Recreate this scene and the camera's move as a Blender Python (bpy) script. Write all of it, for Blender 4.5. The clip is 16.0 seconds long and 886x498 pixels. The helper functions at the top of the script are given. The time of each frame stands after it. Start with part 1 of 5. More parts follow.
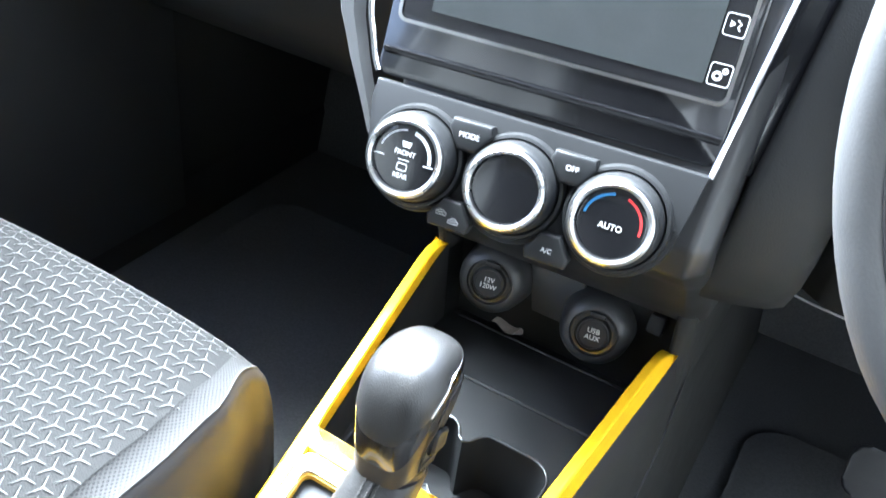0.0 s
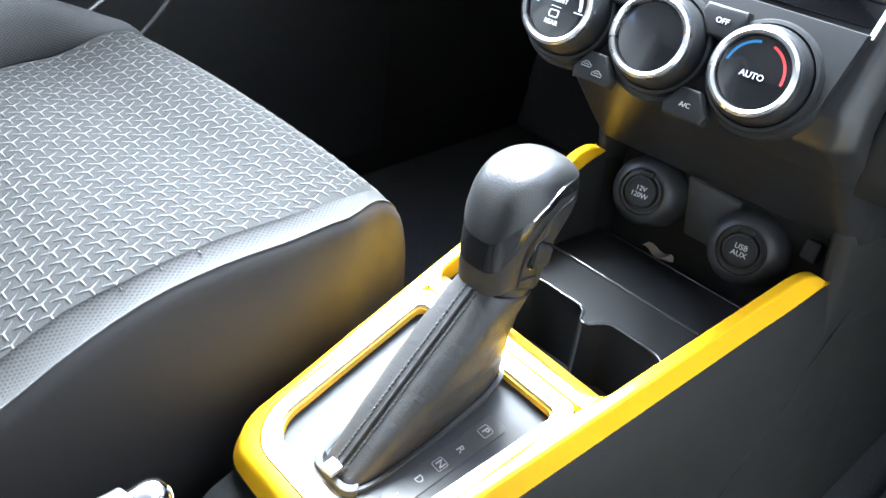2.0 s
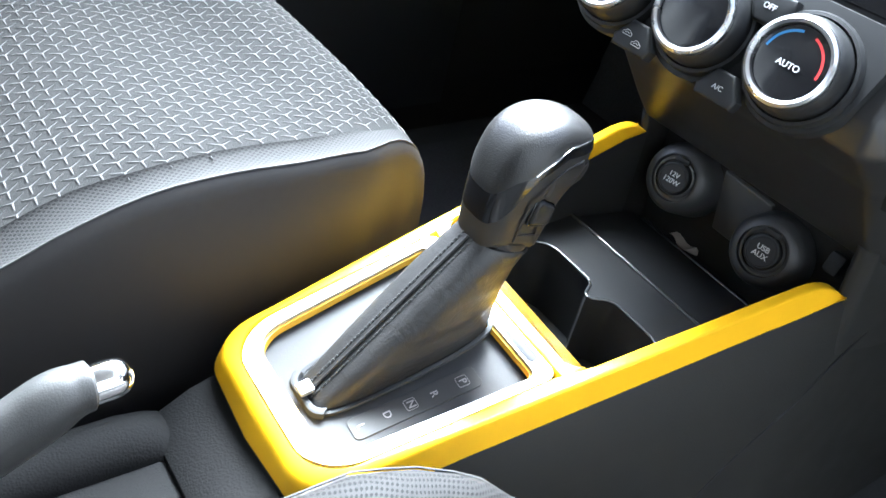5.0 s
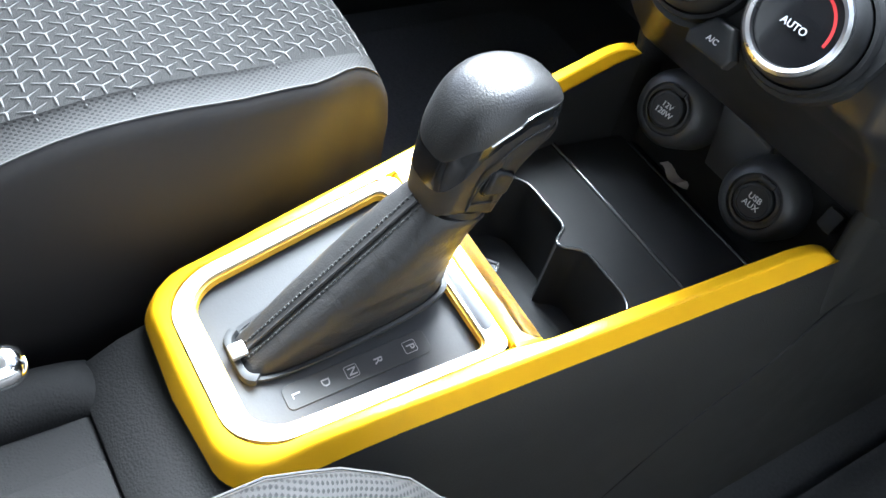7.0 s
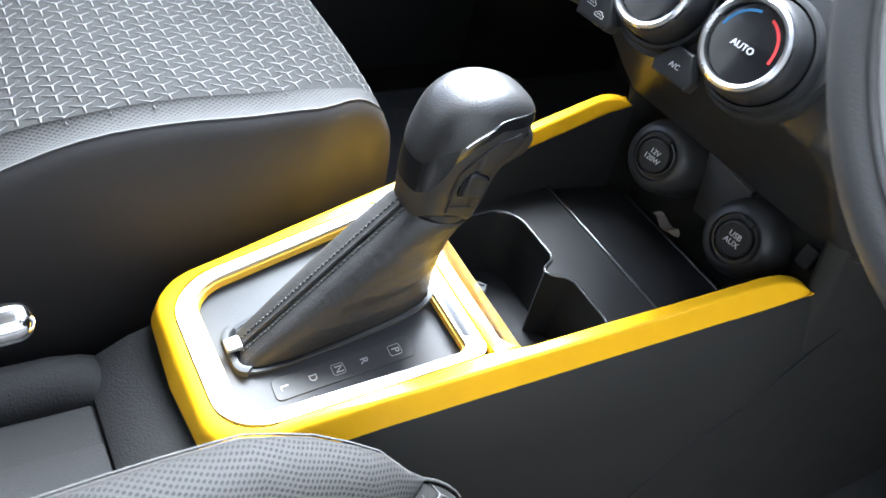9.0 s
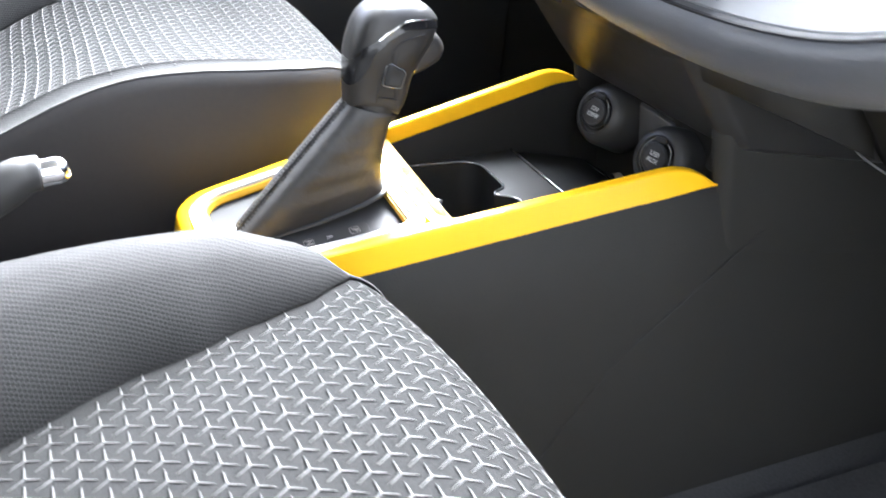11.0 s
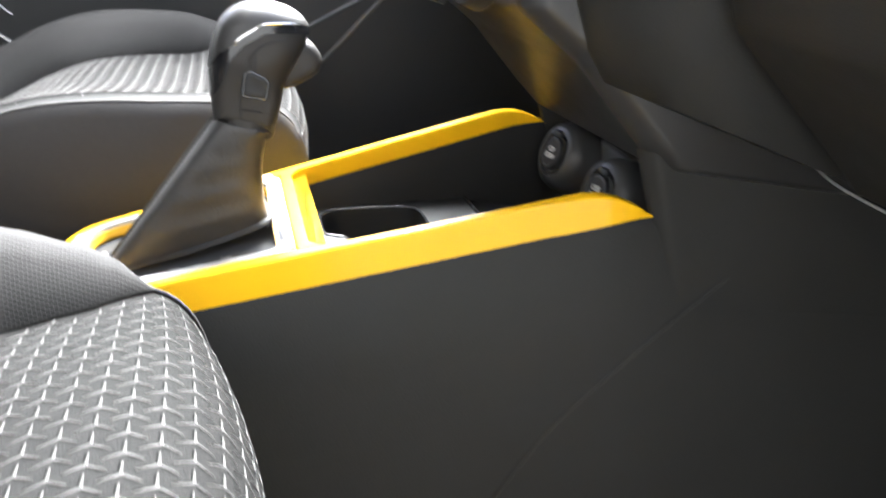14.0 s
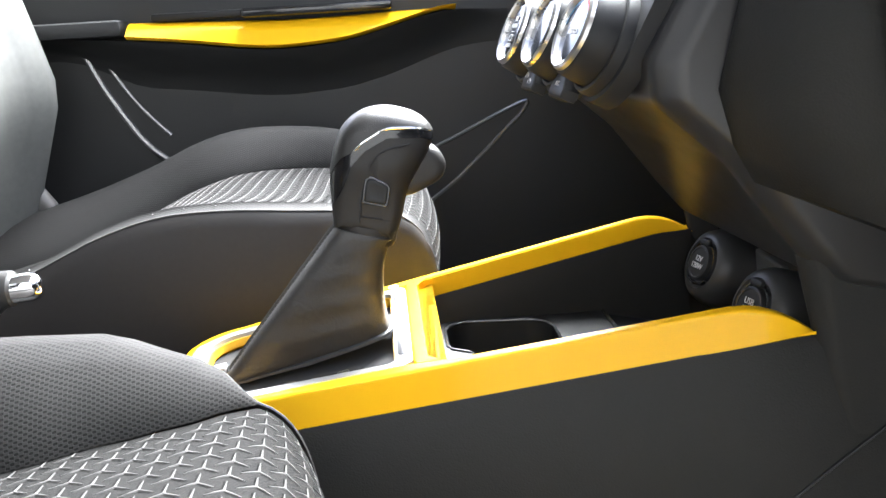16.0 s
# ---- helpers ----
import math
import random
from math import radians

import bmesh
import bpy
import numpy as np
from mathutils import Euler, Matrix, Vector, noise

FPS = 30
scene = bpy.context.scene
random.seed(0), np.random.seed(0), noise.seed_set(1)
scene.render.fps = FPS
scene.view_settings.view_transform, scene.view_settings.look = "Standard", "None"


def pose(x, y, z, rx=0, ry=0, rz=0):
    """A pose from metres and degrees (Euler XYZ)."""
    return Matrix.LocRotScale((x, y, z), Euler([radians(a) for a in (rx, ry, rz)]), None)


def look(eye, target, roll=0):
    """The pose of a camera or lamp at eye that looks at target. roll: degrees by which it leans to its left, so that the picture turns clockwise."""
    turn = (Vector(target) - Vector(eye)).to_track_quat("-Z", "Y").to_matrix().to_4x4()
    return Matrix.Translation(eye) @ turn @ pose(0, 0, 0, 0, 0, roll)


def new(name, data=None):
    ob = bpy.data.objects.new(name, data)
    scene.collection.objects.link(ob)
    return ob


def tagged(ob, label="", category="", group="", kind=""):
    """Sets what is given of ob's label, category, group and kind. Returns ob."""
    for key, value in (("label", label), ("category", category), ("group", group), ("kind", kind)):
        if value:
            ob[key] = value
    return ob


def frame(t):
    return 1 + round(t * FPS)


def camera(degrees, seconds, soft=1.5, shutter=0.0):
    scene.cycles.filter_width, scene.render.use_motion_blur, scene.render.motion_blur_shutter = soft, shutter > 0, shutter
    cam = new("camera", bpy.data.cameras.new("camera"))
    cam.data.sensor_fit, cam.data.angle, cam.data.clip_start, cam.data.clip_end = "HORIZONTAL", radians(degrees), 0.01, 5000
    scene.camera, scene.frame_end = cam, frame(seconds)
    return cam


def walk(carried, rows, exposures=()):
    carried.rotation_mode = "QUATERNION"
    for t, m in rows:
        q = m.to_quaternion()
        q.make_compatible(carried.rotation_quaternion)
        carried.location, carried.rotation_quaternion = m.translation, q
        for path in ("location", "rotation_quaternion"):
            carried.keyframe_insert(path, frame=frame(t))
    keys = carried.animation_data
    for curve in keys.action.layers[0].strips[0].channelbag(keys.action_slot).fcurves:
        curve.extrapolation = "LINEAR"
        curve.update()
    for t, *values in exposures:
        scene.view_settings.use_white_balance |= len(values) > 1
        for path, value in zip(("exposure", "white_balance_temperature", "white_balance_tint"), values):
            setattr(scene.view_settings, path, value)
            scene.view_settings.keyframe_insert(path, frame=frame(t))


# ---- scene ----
cam = camera(52.9, 16.0, shutter=0.5)
PATH = [
    (0, (0.186, -0.191, 0.853), (-0.546, 1.276, -0.292), 7.6),
    (0.5, (0.208, -0.209, 0.821), (-0.566, 1.247, -0.31), 7.8),
    (1, (0.241, -0.222, 0.785), (-0.725, 1.111, -0.351), 6.6),
    (1.5, (0.27, -0.23, 0.763), (-0.815, 1.02, -0.359), 6.7),
    (2, (0.294, -0.222, 0.75), (-0.849, 0.998, -0.348), 7.1),
    (2.5, (0.315, -0.216, 0.735), (-0.868, 0.982, -0.344), 8.8),
    (3, (0.336, -0.218, 0.724), (-0.887, 0.962, -0.331), 10.7),
    (3.5, (0.353, -0.221, 0.718), (-0.892, 0.936, -0.336), 11.4),
    (4, (0.359, -0.223, 0.718), (-0.89, 0.918, -0.348), 11.6),
    (6.3, (0.279, -0.137, 0.775), (-0.781, 0.892, -0.573), 17.7),
    (6.5, (0.279, -0.131, 0.768), (-0.763, 0.886, -0.602), 17.7),
    (7, (0.273, -0.124, 0.764), (-0.717, 0.874, -0.658), 18.4),
    (7.5, (0.274, -0.123, 0.766), (-0.712, 0.861, -0.669), 18.4),
    (8, (0.273, -0.125, 0.767), (-0.714, 0.865, -0.663), 18.8),
    (10.3, (0.556, -0.13, 0.712), (-0.966, 0.711, -0.276), 9.9),
    (10.5, (0.582, -0.128, 0.704), (-0.951, 0.698, -0.28), 8.5),
    (11, (0.634, -0.108, 0.682), (-0.925, 0.679, -0.293), 5.5),
    (11.5, (0.703, -0.053, 0.677), (-0.867, 0.714, -0.295), 5.3),
    (12, (0.745, -0.012, 0.68), (-0.848, 0.745, -0.264), 4.0),
    (12.5, (0.756, 0.02, 0.663), (-0.87, 0.725, -0.264), 3.0),
    (13, (0.756, 0.061, 0.629), (-0.903, 0.725, -0.269), 3.3),
    (13.5, (0.739, 0.108, 0.593), (-0.992, 0.669, -0.238), 2.4),
    (14, (0.66, 0.124, 0.583), (-1.153, 0.561, -0.136), 1.1),
    (14.5, (0.627, 0.143, 0.57), (-1.274, 0.404, 0.006), -1.1),
    (15, (0.613, 0.146, 0.568), (-1.311, 0.321, 0.05), -1.4),
    (15.5, (0.613, 0.148, 0.567), (-1.321, 0.272, 0.07), -1.5),
    (16, (0.619, 0.15, 0.566), (-1.322, 0.26, 0.095), -1.5),
]
EXPOSURES = [(0.0, 4.25, 5250, 2), (1.5, 4.1, 5250, 3), (4.0, 4.0, 5250, 3), (6.5, 3.4, 5300, 3), (8.0, 3.4, 5300, 3), (10.5, 3.95, 5500, 8), (11.5, 4.2, 5600, 8), (13.0, 4.25, 5650, 8), (14.0, 3.85, 5900, 7), (14.5, 3.6, 5950, 7), (15.5, 3.6, 5900, 7), (16.0, 3.55, 5850, 7)]
walk(cam, [(t, look(eye, target, roll)) for t, eye, target, roll in PATH], EXPOSURES)

# ---------- world, sun, exposure ----------
SUN_FROM = Vector((-0.54, 0.30, 0.79)).normalized()
world = bpy.data.worlds.new("sky")
scene.world = world
world.use_nodes = True
_wn = world.node_tree.nodes
_sky = _wn.new("ShaderNodeTexSky")
_sky.sky_type = "NISHITA"
_sky.sun_disc = False
_sky.air_density, _sky.dust_density, _sky.ozone_density = 0.4, 6.0, 0.2
_sky.sun_elevation = math.asin(SUN_FROM.z)
_sky.sun_rotation = math.atan2(SUN_FROM.x, SUN_FROM.y)
world.node_tree.links.new(_sky.outputs[0], _wn["Background"].inputs[0])
_wn["Background"].inputs[1].default_value = 0.15
_sd = bpy.data.lights.new("sun", "SUN")
_sd.energy, _sd.angle, _sd.color = 6.0, radians(50), (1.0, 0.97, 0.92)
sun = new("sun", _sd)
sun.matrix_world = look(SUN_FROM * 20, (0, 0, 0))


# ---------- materials ----------
def material(name, color, rough=0.5, metal=0.0, coat=0.0, vary=0.12, vscale=40.0, bump=0.0, bscale=800.0, coat_rough=0.08, spec=0.5, sheen=0.0):
    """A node material with colour and gloss that wander at two scales, and a fine grain."""
    m = bpy.data.materials.new(name)
    m.use_nodes = True
    n, l = m.node_tree.nodes, m.node_tree.links
    p = n["Principled BSDF"]
    co = n.new("ShaderNodeTexCoord")
    big = n.new("ShaderNodeTexNoise")
    big.inputs["Scale"].default_value, big.inputs["Detail"].default_value = vscale, 3
    fine = n.new("ShaderNodeTexNoise")
    fine.inputs["Scale"].default_value, fine.inputs["Detail"].default_value = bscale, 2
    l.new(co.outputs["Object"], big.inputs["Vector"])
    l.new(co.outputs["Object"], fine.inputs["Vector"])
    add = n.new("ShaderNodeMath")
    add.operation = "MULTIPLY_ADD"
    l.new(fine.outputs["Fac"], add.inputs[0])
    add.inputs[1].default_value = 0.5
    l.new(big.outputs["Fac"], add.inputs[2])
    ramp = n.new("ShaderNodeMapRange")
    ramp.inputs["From Min"].default_value, ramp.inputs["From Max"].default_value = 0.35, 1.1
    ramp.inputs["To Min"].default_value, ramp.inputs["To Max"].default_value = 1 - vary, 1 + vary
    l.new(add.outputs[0], ramp.inputs["Value"])
    mul = n.new("ShaderNodeVectorMath")
    mul.operation = "SCALE"
    mul.inputs[0].default_value = color
    l.new(ramp.outputs[0], mul.inputs["Scale"])
    l.new(mul.outputs[0], p.inputs["Base Color"])
    r2 = n.new("ShaderNodeMapRange")
    r2.inputs["To Min"].default_value, r2.inputs["To Max"].default_value = max(0.02, rough - 0.06), min(1, rough + 0.06)
    l.new(big.outputs["Fac"], r2.inputs["Value"])
    l.new(r2.outputs[0], p.inputs["Roughness"])
    p.inputs["Metallic"].default_value = metal
    p.inputs["Coat Weight"].default_value = coat
    p.inputs["Coat Roughness"].default_value = coat_rough
    p.inputs["Specular IOR Level"].default_value = spec
    p.inputs["Sheen Weight"].default_value = sheen
    if bump:
        b = n.new("ShaderNodeBump")
        b.inputs["Strength"].default_value, b.inputs["Distance"].default_value = bump, 0.0006
        l.new(fine.outputs["Fac"], b.inputs["Height"])
        l.new(b.outputs[0], p.inputs["Normal"])
    return m


def grained(name, color, rough, scale, strength, distance=0.0008, vary=0.1, coat=0.0, spec=0.5, crease=0.0):
    """Leather-like or moulded grain: pebbles from a Voronoi texture."""
    m = material(name, color, rough, vary=vary, coat=coat, spec=spec)
    n, l = m.node_tree.nodes, m.node_tree.links
    v = n.new("ShaderNodeTexVoronoi")
    v.feature = "SMOOTH_F1"
    v.inputs["Scale"].default_value = scale
    b = n.new("ShaderNodeBump")
    b.inputs["Strength"].default_value, b.inputs["Distance"].default_value = strength, distance
    b.invert = True
    co = next(x for x in n if x.type == "TEX_COORD")
    l.new(co.outputs["Object"], v.inputs["Vector"])
    l.new(v.outputs["Distance"], b.inputs["Height"])
    l.new(b.outputs[0], n["Principled BSDF"].inputs["Normal"])
    if crease:
        w = n.new("ShaderNodeTexNoise")
        w.inputs["Scale"].default_value, w.inputs["Detail"].default_value, w.inputs["Distortion"].default_value = 70, 4, 1.5
        l.new(co.outputs["Object"], w.inputs["Vector"])
        c = n.new("ShaderNodeBump")
        c.inputs["Strength"].default_value, c.inputs["Distance"].default_value = crease, 0.004
        l.new(w.outputs["Fac"], c.inputs["Height"])
        l.new(c.outputs[0], b.inputs["Normal"])
    return m


def perforated(name, color, pitch):
    """Spacer-mesh fabric: rows of small holes, laid out by the UV map, in metres."""
    m = material(name, color, 0.8, vary=0.15, vscale=60, spec=0.22)
    n, l = m.node_tree.nodes, m.node_tree.links
    p = n["Principled BSDF"]
    uv = n.new("ShaderNodeUVMap")
    sep = n.new("ShaderNodeSeparateXYZ")
    l.new(uv.outputs[0], sep.inputs[0])

    def wave(out, k, phase=0.0):
        a = n.new("ShaderNodeMath")
        a.operation = "MULTIPLY_ADD"
        a.inputs[1].default_value, a.inputs[2].default_value = 2 * math.pi / k, phase
        l.new(out, a.inputs[0])
        c = n.new("ShaderNodeMath")
        c.operation = "COSINE"
        l.new(a.outputs[0], c.inputs[0])
        return c.outputs[0]

    x, y = wave(sep.outputs[0], pitch * 1.5), wave(sep.outputs[1], pitch)
    prod = n.new("ShaderNodeMath")
    prod.operation = "MULTIPLY"
    l.new(x, prod.inputs[0])
    l.new(y, prod.inputs[1])
    hole = n.new("ShaderNodeMapRange")
    hole.inputs["From Min"].default_value, hole.inputs["From Max"].default_value = 0.12, 0.38
    l.new(prod.outputs[0], hole.inputs["Value"])
    old = p.inputs["Base Color"].links[0].from_socket
    mix = n.new("ShaderNodeMix")
    mix.data_type = "RGBA"
    l.new(hole.outputs[0], mix.inputs[0])
    l.new(old, mix.inputs[6])
    mix.inputs[7].default_value = (color[0] * 0.10, color[1] * 0.10, color[2] * 0.10, 1)
    l.new(mix.outputs[2], p.inputs["Base Color"])
    b = n.new("ShaderNodeBump")
    b.inputs["Strength"].default_value, b.inputs["Distance"].default_value = 0.4, 0.0008
    b.invert = True
    l.new(hole.outputs[0], b.inputs["Height"])
    l.new(b.outputs[0], p.inputs["Normal"])
    return m


def woven(name, color):
    """Coarse cloth: slanting ribs crossed by finer threads."""
    m = material(name, color, 0.9, vary=0.3, vscale=500, bump=0.5, bscale=1500, spec=0.12)
    n, l = m.node_tree.nodes, m.node_tree.links
    p = n["Principled BSDF"]
    co = next(x for x in n if x.type == "TEX_COORD")
    turn = n.new("ShaderNodeMapping")
    turn.inputs["Rotation"].default_value = (0, 0, radians(28))
    l.new(co.outputs["Object"], turn.inputs["Vector"])
    ribs = n.new("ShaderNodeTexWave")
    ribs.bands_direction = "Y"
    ribs.inputs["Scale"].default_value, ribs.inputs["Distortion"].default_value = 190, 5.0
    ribs.inputs["Detail"].default_value, ribs.inputs["Detail Scale"].default_value = 2, 3
    l.new(turn.outputs[0], ribs.inputs["Vector"])
    span = n.new("ShaderNodeMapRange")
    span.inputs["To Min"].default_value, span.inputs["To Max"].default_value = 0.82, 1.14
    l.new(ribs.outputs["Fac"], span.inputs["Value"])
    mul = n.new("ShaderNodeVectorMath")
    mul.operation = "SCALE"
    l.new(p.inputs["Base Color"].links[0].from_socket, mul.inputs[0])
    l.new(span.outputs[0], mul.inputs["Scale"])
    l.new(mul.outputs[0], p.inputs["Base Color"])
    b = n.new("ShaderNodeBump")
    b.inputs["Strength"].default_value, b.inputs["Distance"].default_value = 0.3, 0.0005
    l.new(ribs.outputs["Fac"], b.inputs["Height"])
    l.new(p.inputs["Normal"].links[0].from_socket, b.inputs["Normal"])
    l.new(b.outputs[0], p.inputs["Normal"])
    return m


YELLOW = material("yellow_paint", (0.88, 0.49, 0.004), 0.45, coat=0.42, coat_rough=0.18, vary=0.03, bump=0.03, spec=0.05)
SILVER = material("satin_silver_plastic", (0.40, 0.40, 0.40), 0.36, metal=0.6, vary=0.05, bump=0.1)
PLATE = material("satin_grey_plate", (0.045, 0.046, 0.047), 0.55, spec=0.18, vary=0.08, bump=0.1)
CHROME = material("chrome", (0.85, 0.85, 0.86), 0.12, metal=1.0, vary=0.03)
SATIN = material("satin_chrome_ring", (0.52, 0.52, 0.52), 0.28, metal=1.0, vary=0.04)
BLACK = grained("moulded_black_plastic", (0.0195, 0.0198, 0.019), 0.58, 900, 0.35, 0.0005, spec=0.22)
BLACK_SMOOTH = material("smooth_black_plastic", (0.017, 0.0175, 0.018), 0.46, vary=0.15, bump=0.08, spec=0.25)
GREY_PANEL = material("satin_dark_grey_panel", (0.019, 0.0195, 0.020), 0.5, spec=0.22, vary=0.08, bump=0.08)
HOUSING = material("satin_black_housing", (0.022, 0.022, 0.022), 0.36, vary=0.12, bump=0.05, spec=0.5)
BLOCK = material("satin_mid_grey_block", (0.070, 0.071, 0.071), 0.42, vary=0.08, bump=0.08, spec=0.4)
SOCKET = material("satin_charcoal_socket", (0.036, 0.0365, 0.0365), 0.42, vary=0.1, bump=0.1, spec=0.4)
PIANO = material("gloss_black_plastic", (0.008, 0.008, 0.009), 0.18, coat=0.5, coat_rough=0.06, vary=0.1)
SCREEN = material("dark_display_glass", (0.03, 0.033, 0.033), 0.22, coat=0.5, vary=0.1)
RIMGLOSS = material("polished_black_plastic", (0.03, 0.031, 0.032), 0.2, coat=0.4, vary=0.1)
BOOT = grained("creased_black_leather", (0.022, 0.0215, 0.021), 0.44, 1000, 0.18, 0.0006, 0.15, spec=0.45, crease=0.17)
KNOB_SKIN = grained("pebbled_black_leather", (0.015, 0.0147, 0.0144), 0.38, 1300, 0.26, 0.0006, 0.1, spec=0.5)
THREAD = material("dark_thread", (0.015, 0.015, 0.016), 0.8)
STITCH = material("grey_stitch", (0.030, 0.030, 0.029), 0.7)
SEAM = material("grey_thread", (0.035, 0.035, 0.034), 0.8)
FABRIC = woven("dark_woven_fabric", (0.0088, 0.0087, 0.0084))
MARK = material("pale_grey_woven_mark", (0.048, 0.047, 0.0455), 0.7, vary=0.25, vscale=400, bump=0.4)
# near-black for the shade lines painted beside the woven marks
MARK_SHADE = material("dark_mark_shade", (0.0035, 0.0034, 0.0033), 0.95, spec=0.05)
MESH = perforated("black_spacer_mesh", (0.0155, 0.0150, 0.0145), 0.0030)
SIDE = material("plain_dark_upholstery", (0.023, 0.0215, 0.021), 0.6, vary=0.15, vscale=200, bump=0.25, bscale=2500, spec=0.3)
# upholstery lightened in colour for the window light falling on the backrest
BACKREST_LIT = material("lit_backrest_upholstery", (0.085, 0.087, 0.082), 0.55, vary=0.15, vscale=120, bump=0.25, bscale=2500, spec=0.3)
CARPET = material("black_carpet", (0.048, 0.049, 0.049), 0.95, vary=0.4, vscale=300, bump=1.0, bscale=900)
DOOR_SKIN = grained("moulded_charcoal_door_skin", (0.015, 0.0155, 0.016), 0.55, 700, 0.3, 0.0005)
WHITE = material("white_print", (0.6, 0.6, 0.6), 0.5, vary=0.03)
GREYPRINT = material("pale_grey_print", (0.33, 0.32, 0.31), 0.5, vary=0.05)
RED = material("red_print", (0.55, 0.03, 0.03), 0.5, vary=0.03)
BLUE = material("blue_print", (0.05, 0.20, 0.42), 0.5, vary=0.03)
# the frame's yellow, darkened for the shade on its inner wall
YELLOW_SHADED = material("shaded_yellow_lip", (0.75, 0.42, 0.02), 0.45, vary=0.05)
TAPE = material("off_white_paper", (0.52, 0.45, 0.39), 0.8, vary=0.1)
LINER = material("pale_roof_lining", (0.45, 0.44, 0.42), 0.9, vary=0.08, vscale=60, bump=0.3)
BODY = material("yellow_car_paint", (0.80, 0.47, 0.015), 0.3, coat=1.0, vary=0.03)
CONCRETE = material("dark_asphalt", (0.05, 0.05, 0.05), 0.9, vary=0.2, vscale=3, bump=0.5, bscale=60)
WALL_PALE = material("pale_fill_wall", (0.16, 0.16, 0.157), 0.9, vary=0.15, vscale=2, bump=0.3, bscale=80, spec=0.1)
RUBBER = material("black_rubber", (0.02, 0.02, 0.02), 0.8, vary=0.2, bump=0.3)


# ---------- mesh helpers ----------
ORIGIN = {}


def thing(name, at, label, category, group="", kind=""):
    """An Empty at the base of a thing."""
    ob = new(name)
    ob.empty_display_size = 0.03
    ob.location = at
    ORIGIN[ob.name] = Vector(at)
    return tagged(ob, label, category, group, kind)


def finish(bm, sharp=38):
    bmesh.ops.remove_doubles(bm, verts=bm.verts, dist=1e-6)
    bmesh.ops.recalc_face_normals(bm, faces=bm.faces)
    for f in bm.faces:
        f.smooth = True
    for e in bm.edges:
        if len(e.link_faces) == 2 and e.calc_face_angle(0) > radians(sharp):
            e.smooth = False


def part(name, bm, mat, parent, label="", keep=False):
    """Links a bmesh in world coordinates as one mesh under a thing or a part."""
    if not keep:
        finish(bm)
    at = ORIGIN[parent.name]
    bmesh.ops.translate(bm, verts=bm.verts, vec=-at)
    me = bpy.data.meshes.new(name)
    bm.to_mesh(me)
    bm.free()
    me.materials.append(mat)
    ob = new(name, me)
    ob.parent = parent
    ORIGIN[ob.name] = at
    return tagged(ob, label)


def solid(name, bm, mat, label, category, group="", kind="", at=(0, 0, 0)):
    """A top-level thing of one mesh."""
    finish(bm)
    bmesh.ops.translate(bm, verts=bm.verts, vec=-Vector(at))
    me = bpy.data.meshes.new(name)
    bm.to_mesh(me)
    bm.free()
    me.materials.append(mat)
    ob = new(name, me)
    ob.location = at
    ORIGIN[ob.name] = Vector(at)
    return tagged(ob, label, category, group, kind)


def loft(rings, closed=True, caps=True, bm=None):
    """Skins rows of points; each row closed on itself where closed."""
    bm = bm or bmesh.new()
    vs = [[bm.verts.new(p) for p in r] for r in rings]
    n = len(vs[0])
    for a, b in zip(vs, vs[1:]):
        for i in range(n if closed else n - 1):
            j = (i + 1) % n
            bm.faces.new((a[i], a[j], b[j], b[i]))
    if caps and closed:
        bm.faces.new(vs[0])
        bm.faces.new(vs[-1][::-1])
    return bm


def box(size, m=Matrix(), bevel=0.0, seg=2, bm=None):
    out = bmesh.new()
    bmesh.ops.create_cube(out, size=1)
    bmesh.ops.scale(out, vec=size, verts=out.verts)
    if bevel:
        bmesh.ops.bevel(out, geom=out.edges, offset=bevel, segments=seg, profile=0.5, affect="EDGES")
    bmesh.ops.transform(out, matrix=m, verts=out.verts)
    return join(bm, out)


def join(bm, other):
    if bm is None:
        return other
    me = bpy.data.meshes.new("t")
    other.to_mesh(me)
    other.free()
    bm.from_mesh(me)
    bpy.data.meshes.remove(me)
    return bm


def lathe(profile, m=Matrix(), n=48, bm=None, arc=(0, 360)):
    """Turns rows of (radius, height) about z."""
    full = arc[1] - arc[0] >= 360
    k = n if full else n + 1
    rings = []
    for i in range(k):
        a = radians(arc[0] + (arc[1] - arc[0]) * i / n)
        rings.append([Vector((r * math.cos(a), r * math.sin(a), h)) for r, h in profile])
    out = bmesh.new()
    vs = [[out.verts.new(p) for p in r] for r in rings]
    for i in range(n):
        a, b = vs[i], vs[(i + 1) % k]
        for j in range(len(profile) - 1):
            out.faces.new((a[j], b[j], b[j + 1], a[j + 1]))
    bmesh.ops.remove_doubles(out, verts=out.verts, dist=1e-6)
    bmesh.ops.transform(out, matrix=m, verts=out.verts)
    return join(bm, out)


def tube(path, r, n=8, bm=None, flat=1.0, closed=False):
    """A round bar along a path; r may be a function of 0..1."""
    path = [Vector(p) for p in path]
    rings, up = [], None
    for i, p in enumerate(path):
        if closed:
            d = (path[(i + 1) % len(path)] - path[i - 1]).normalized()
        else:
            d = (path[min(i + 1, len(path) - 1)] - path[max(i - 1, 0)]).normalized()
        if up is None:
            up = d.orthogonal().normalized()
        up = (up - d * up.dot(d)).normalized()
        side = d.cross(up)
        rr = r(i / (len(path) - 1)) if callable(r) else r
        rings.append([p + rr * (math.cos(2 * math.pi * k / n) * up + flat * math.sin(2 * math.pi * k / n) * side) for k in range(n)])
    if closed:
        rings.append(rings[0])
    return loft(rings, True, not closed, bm)


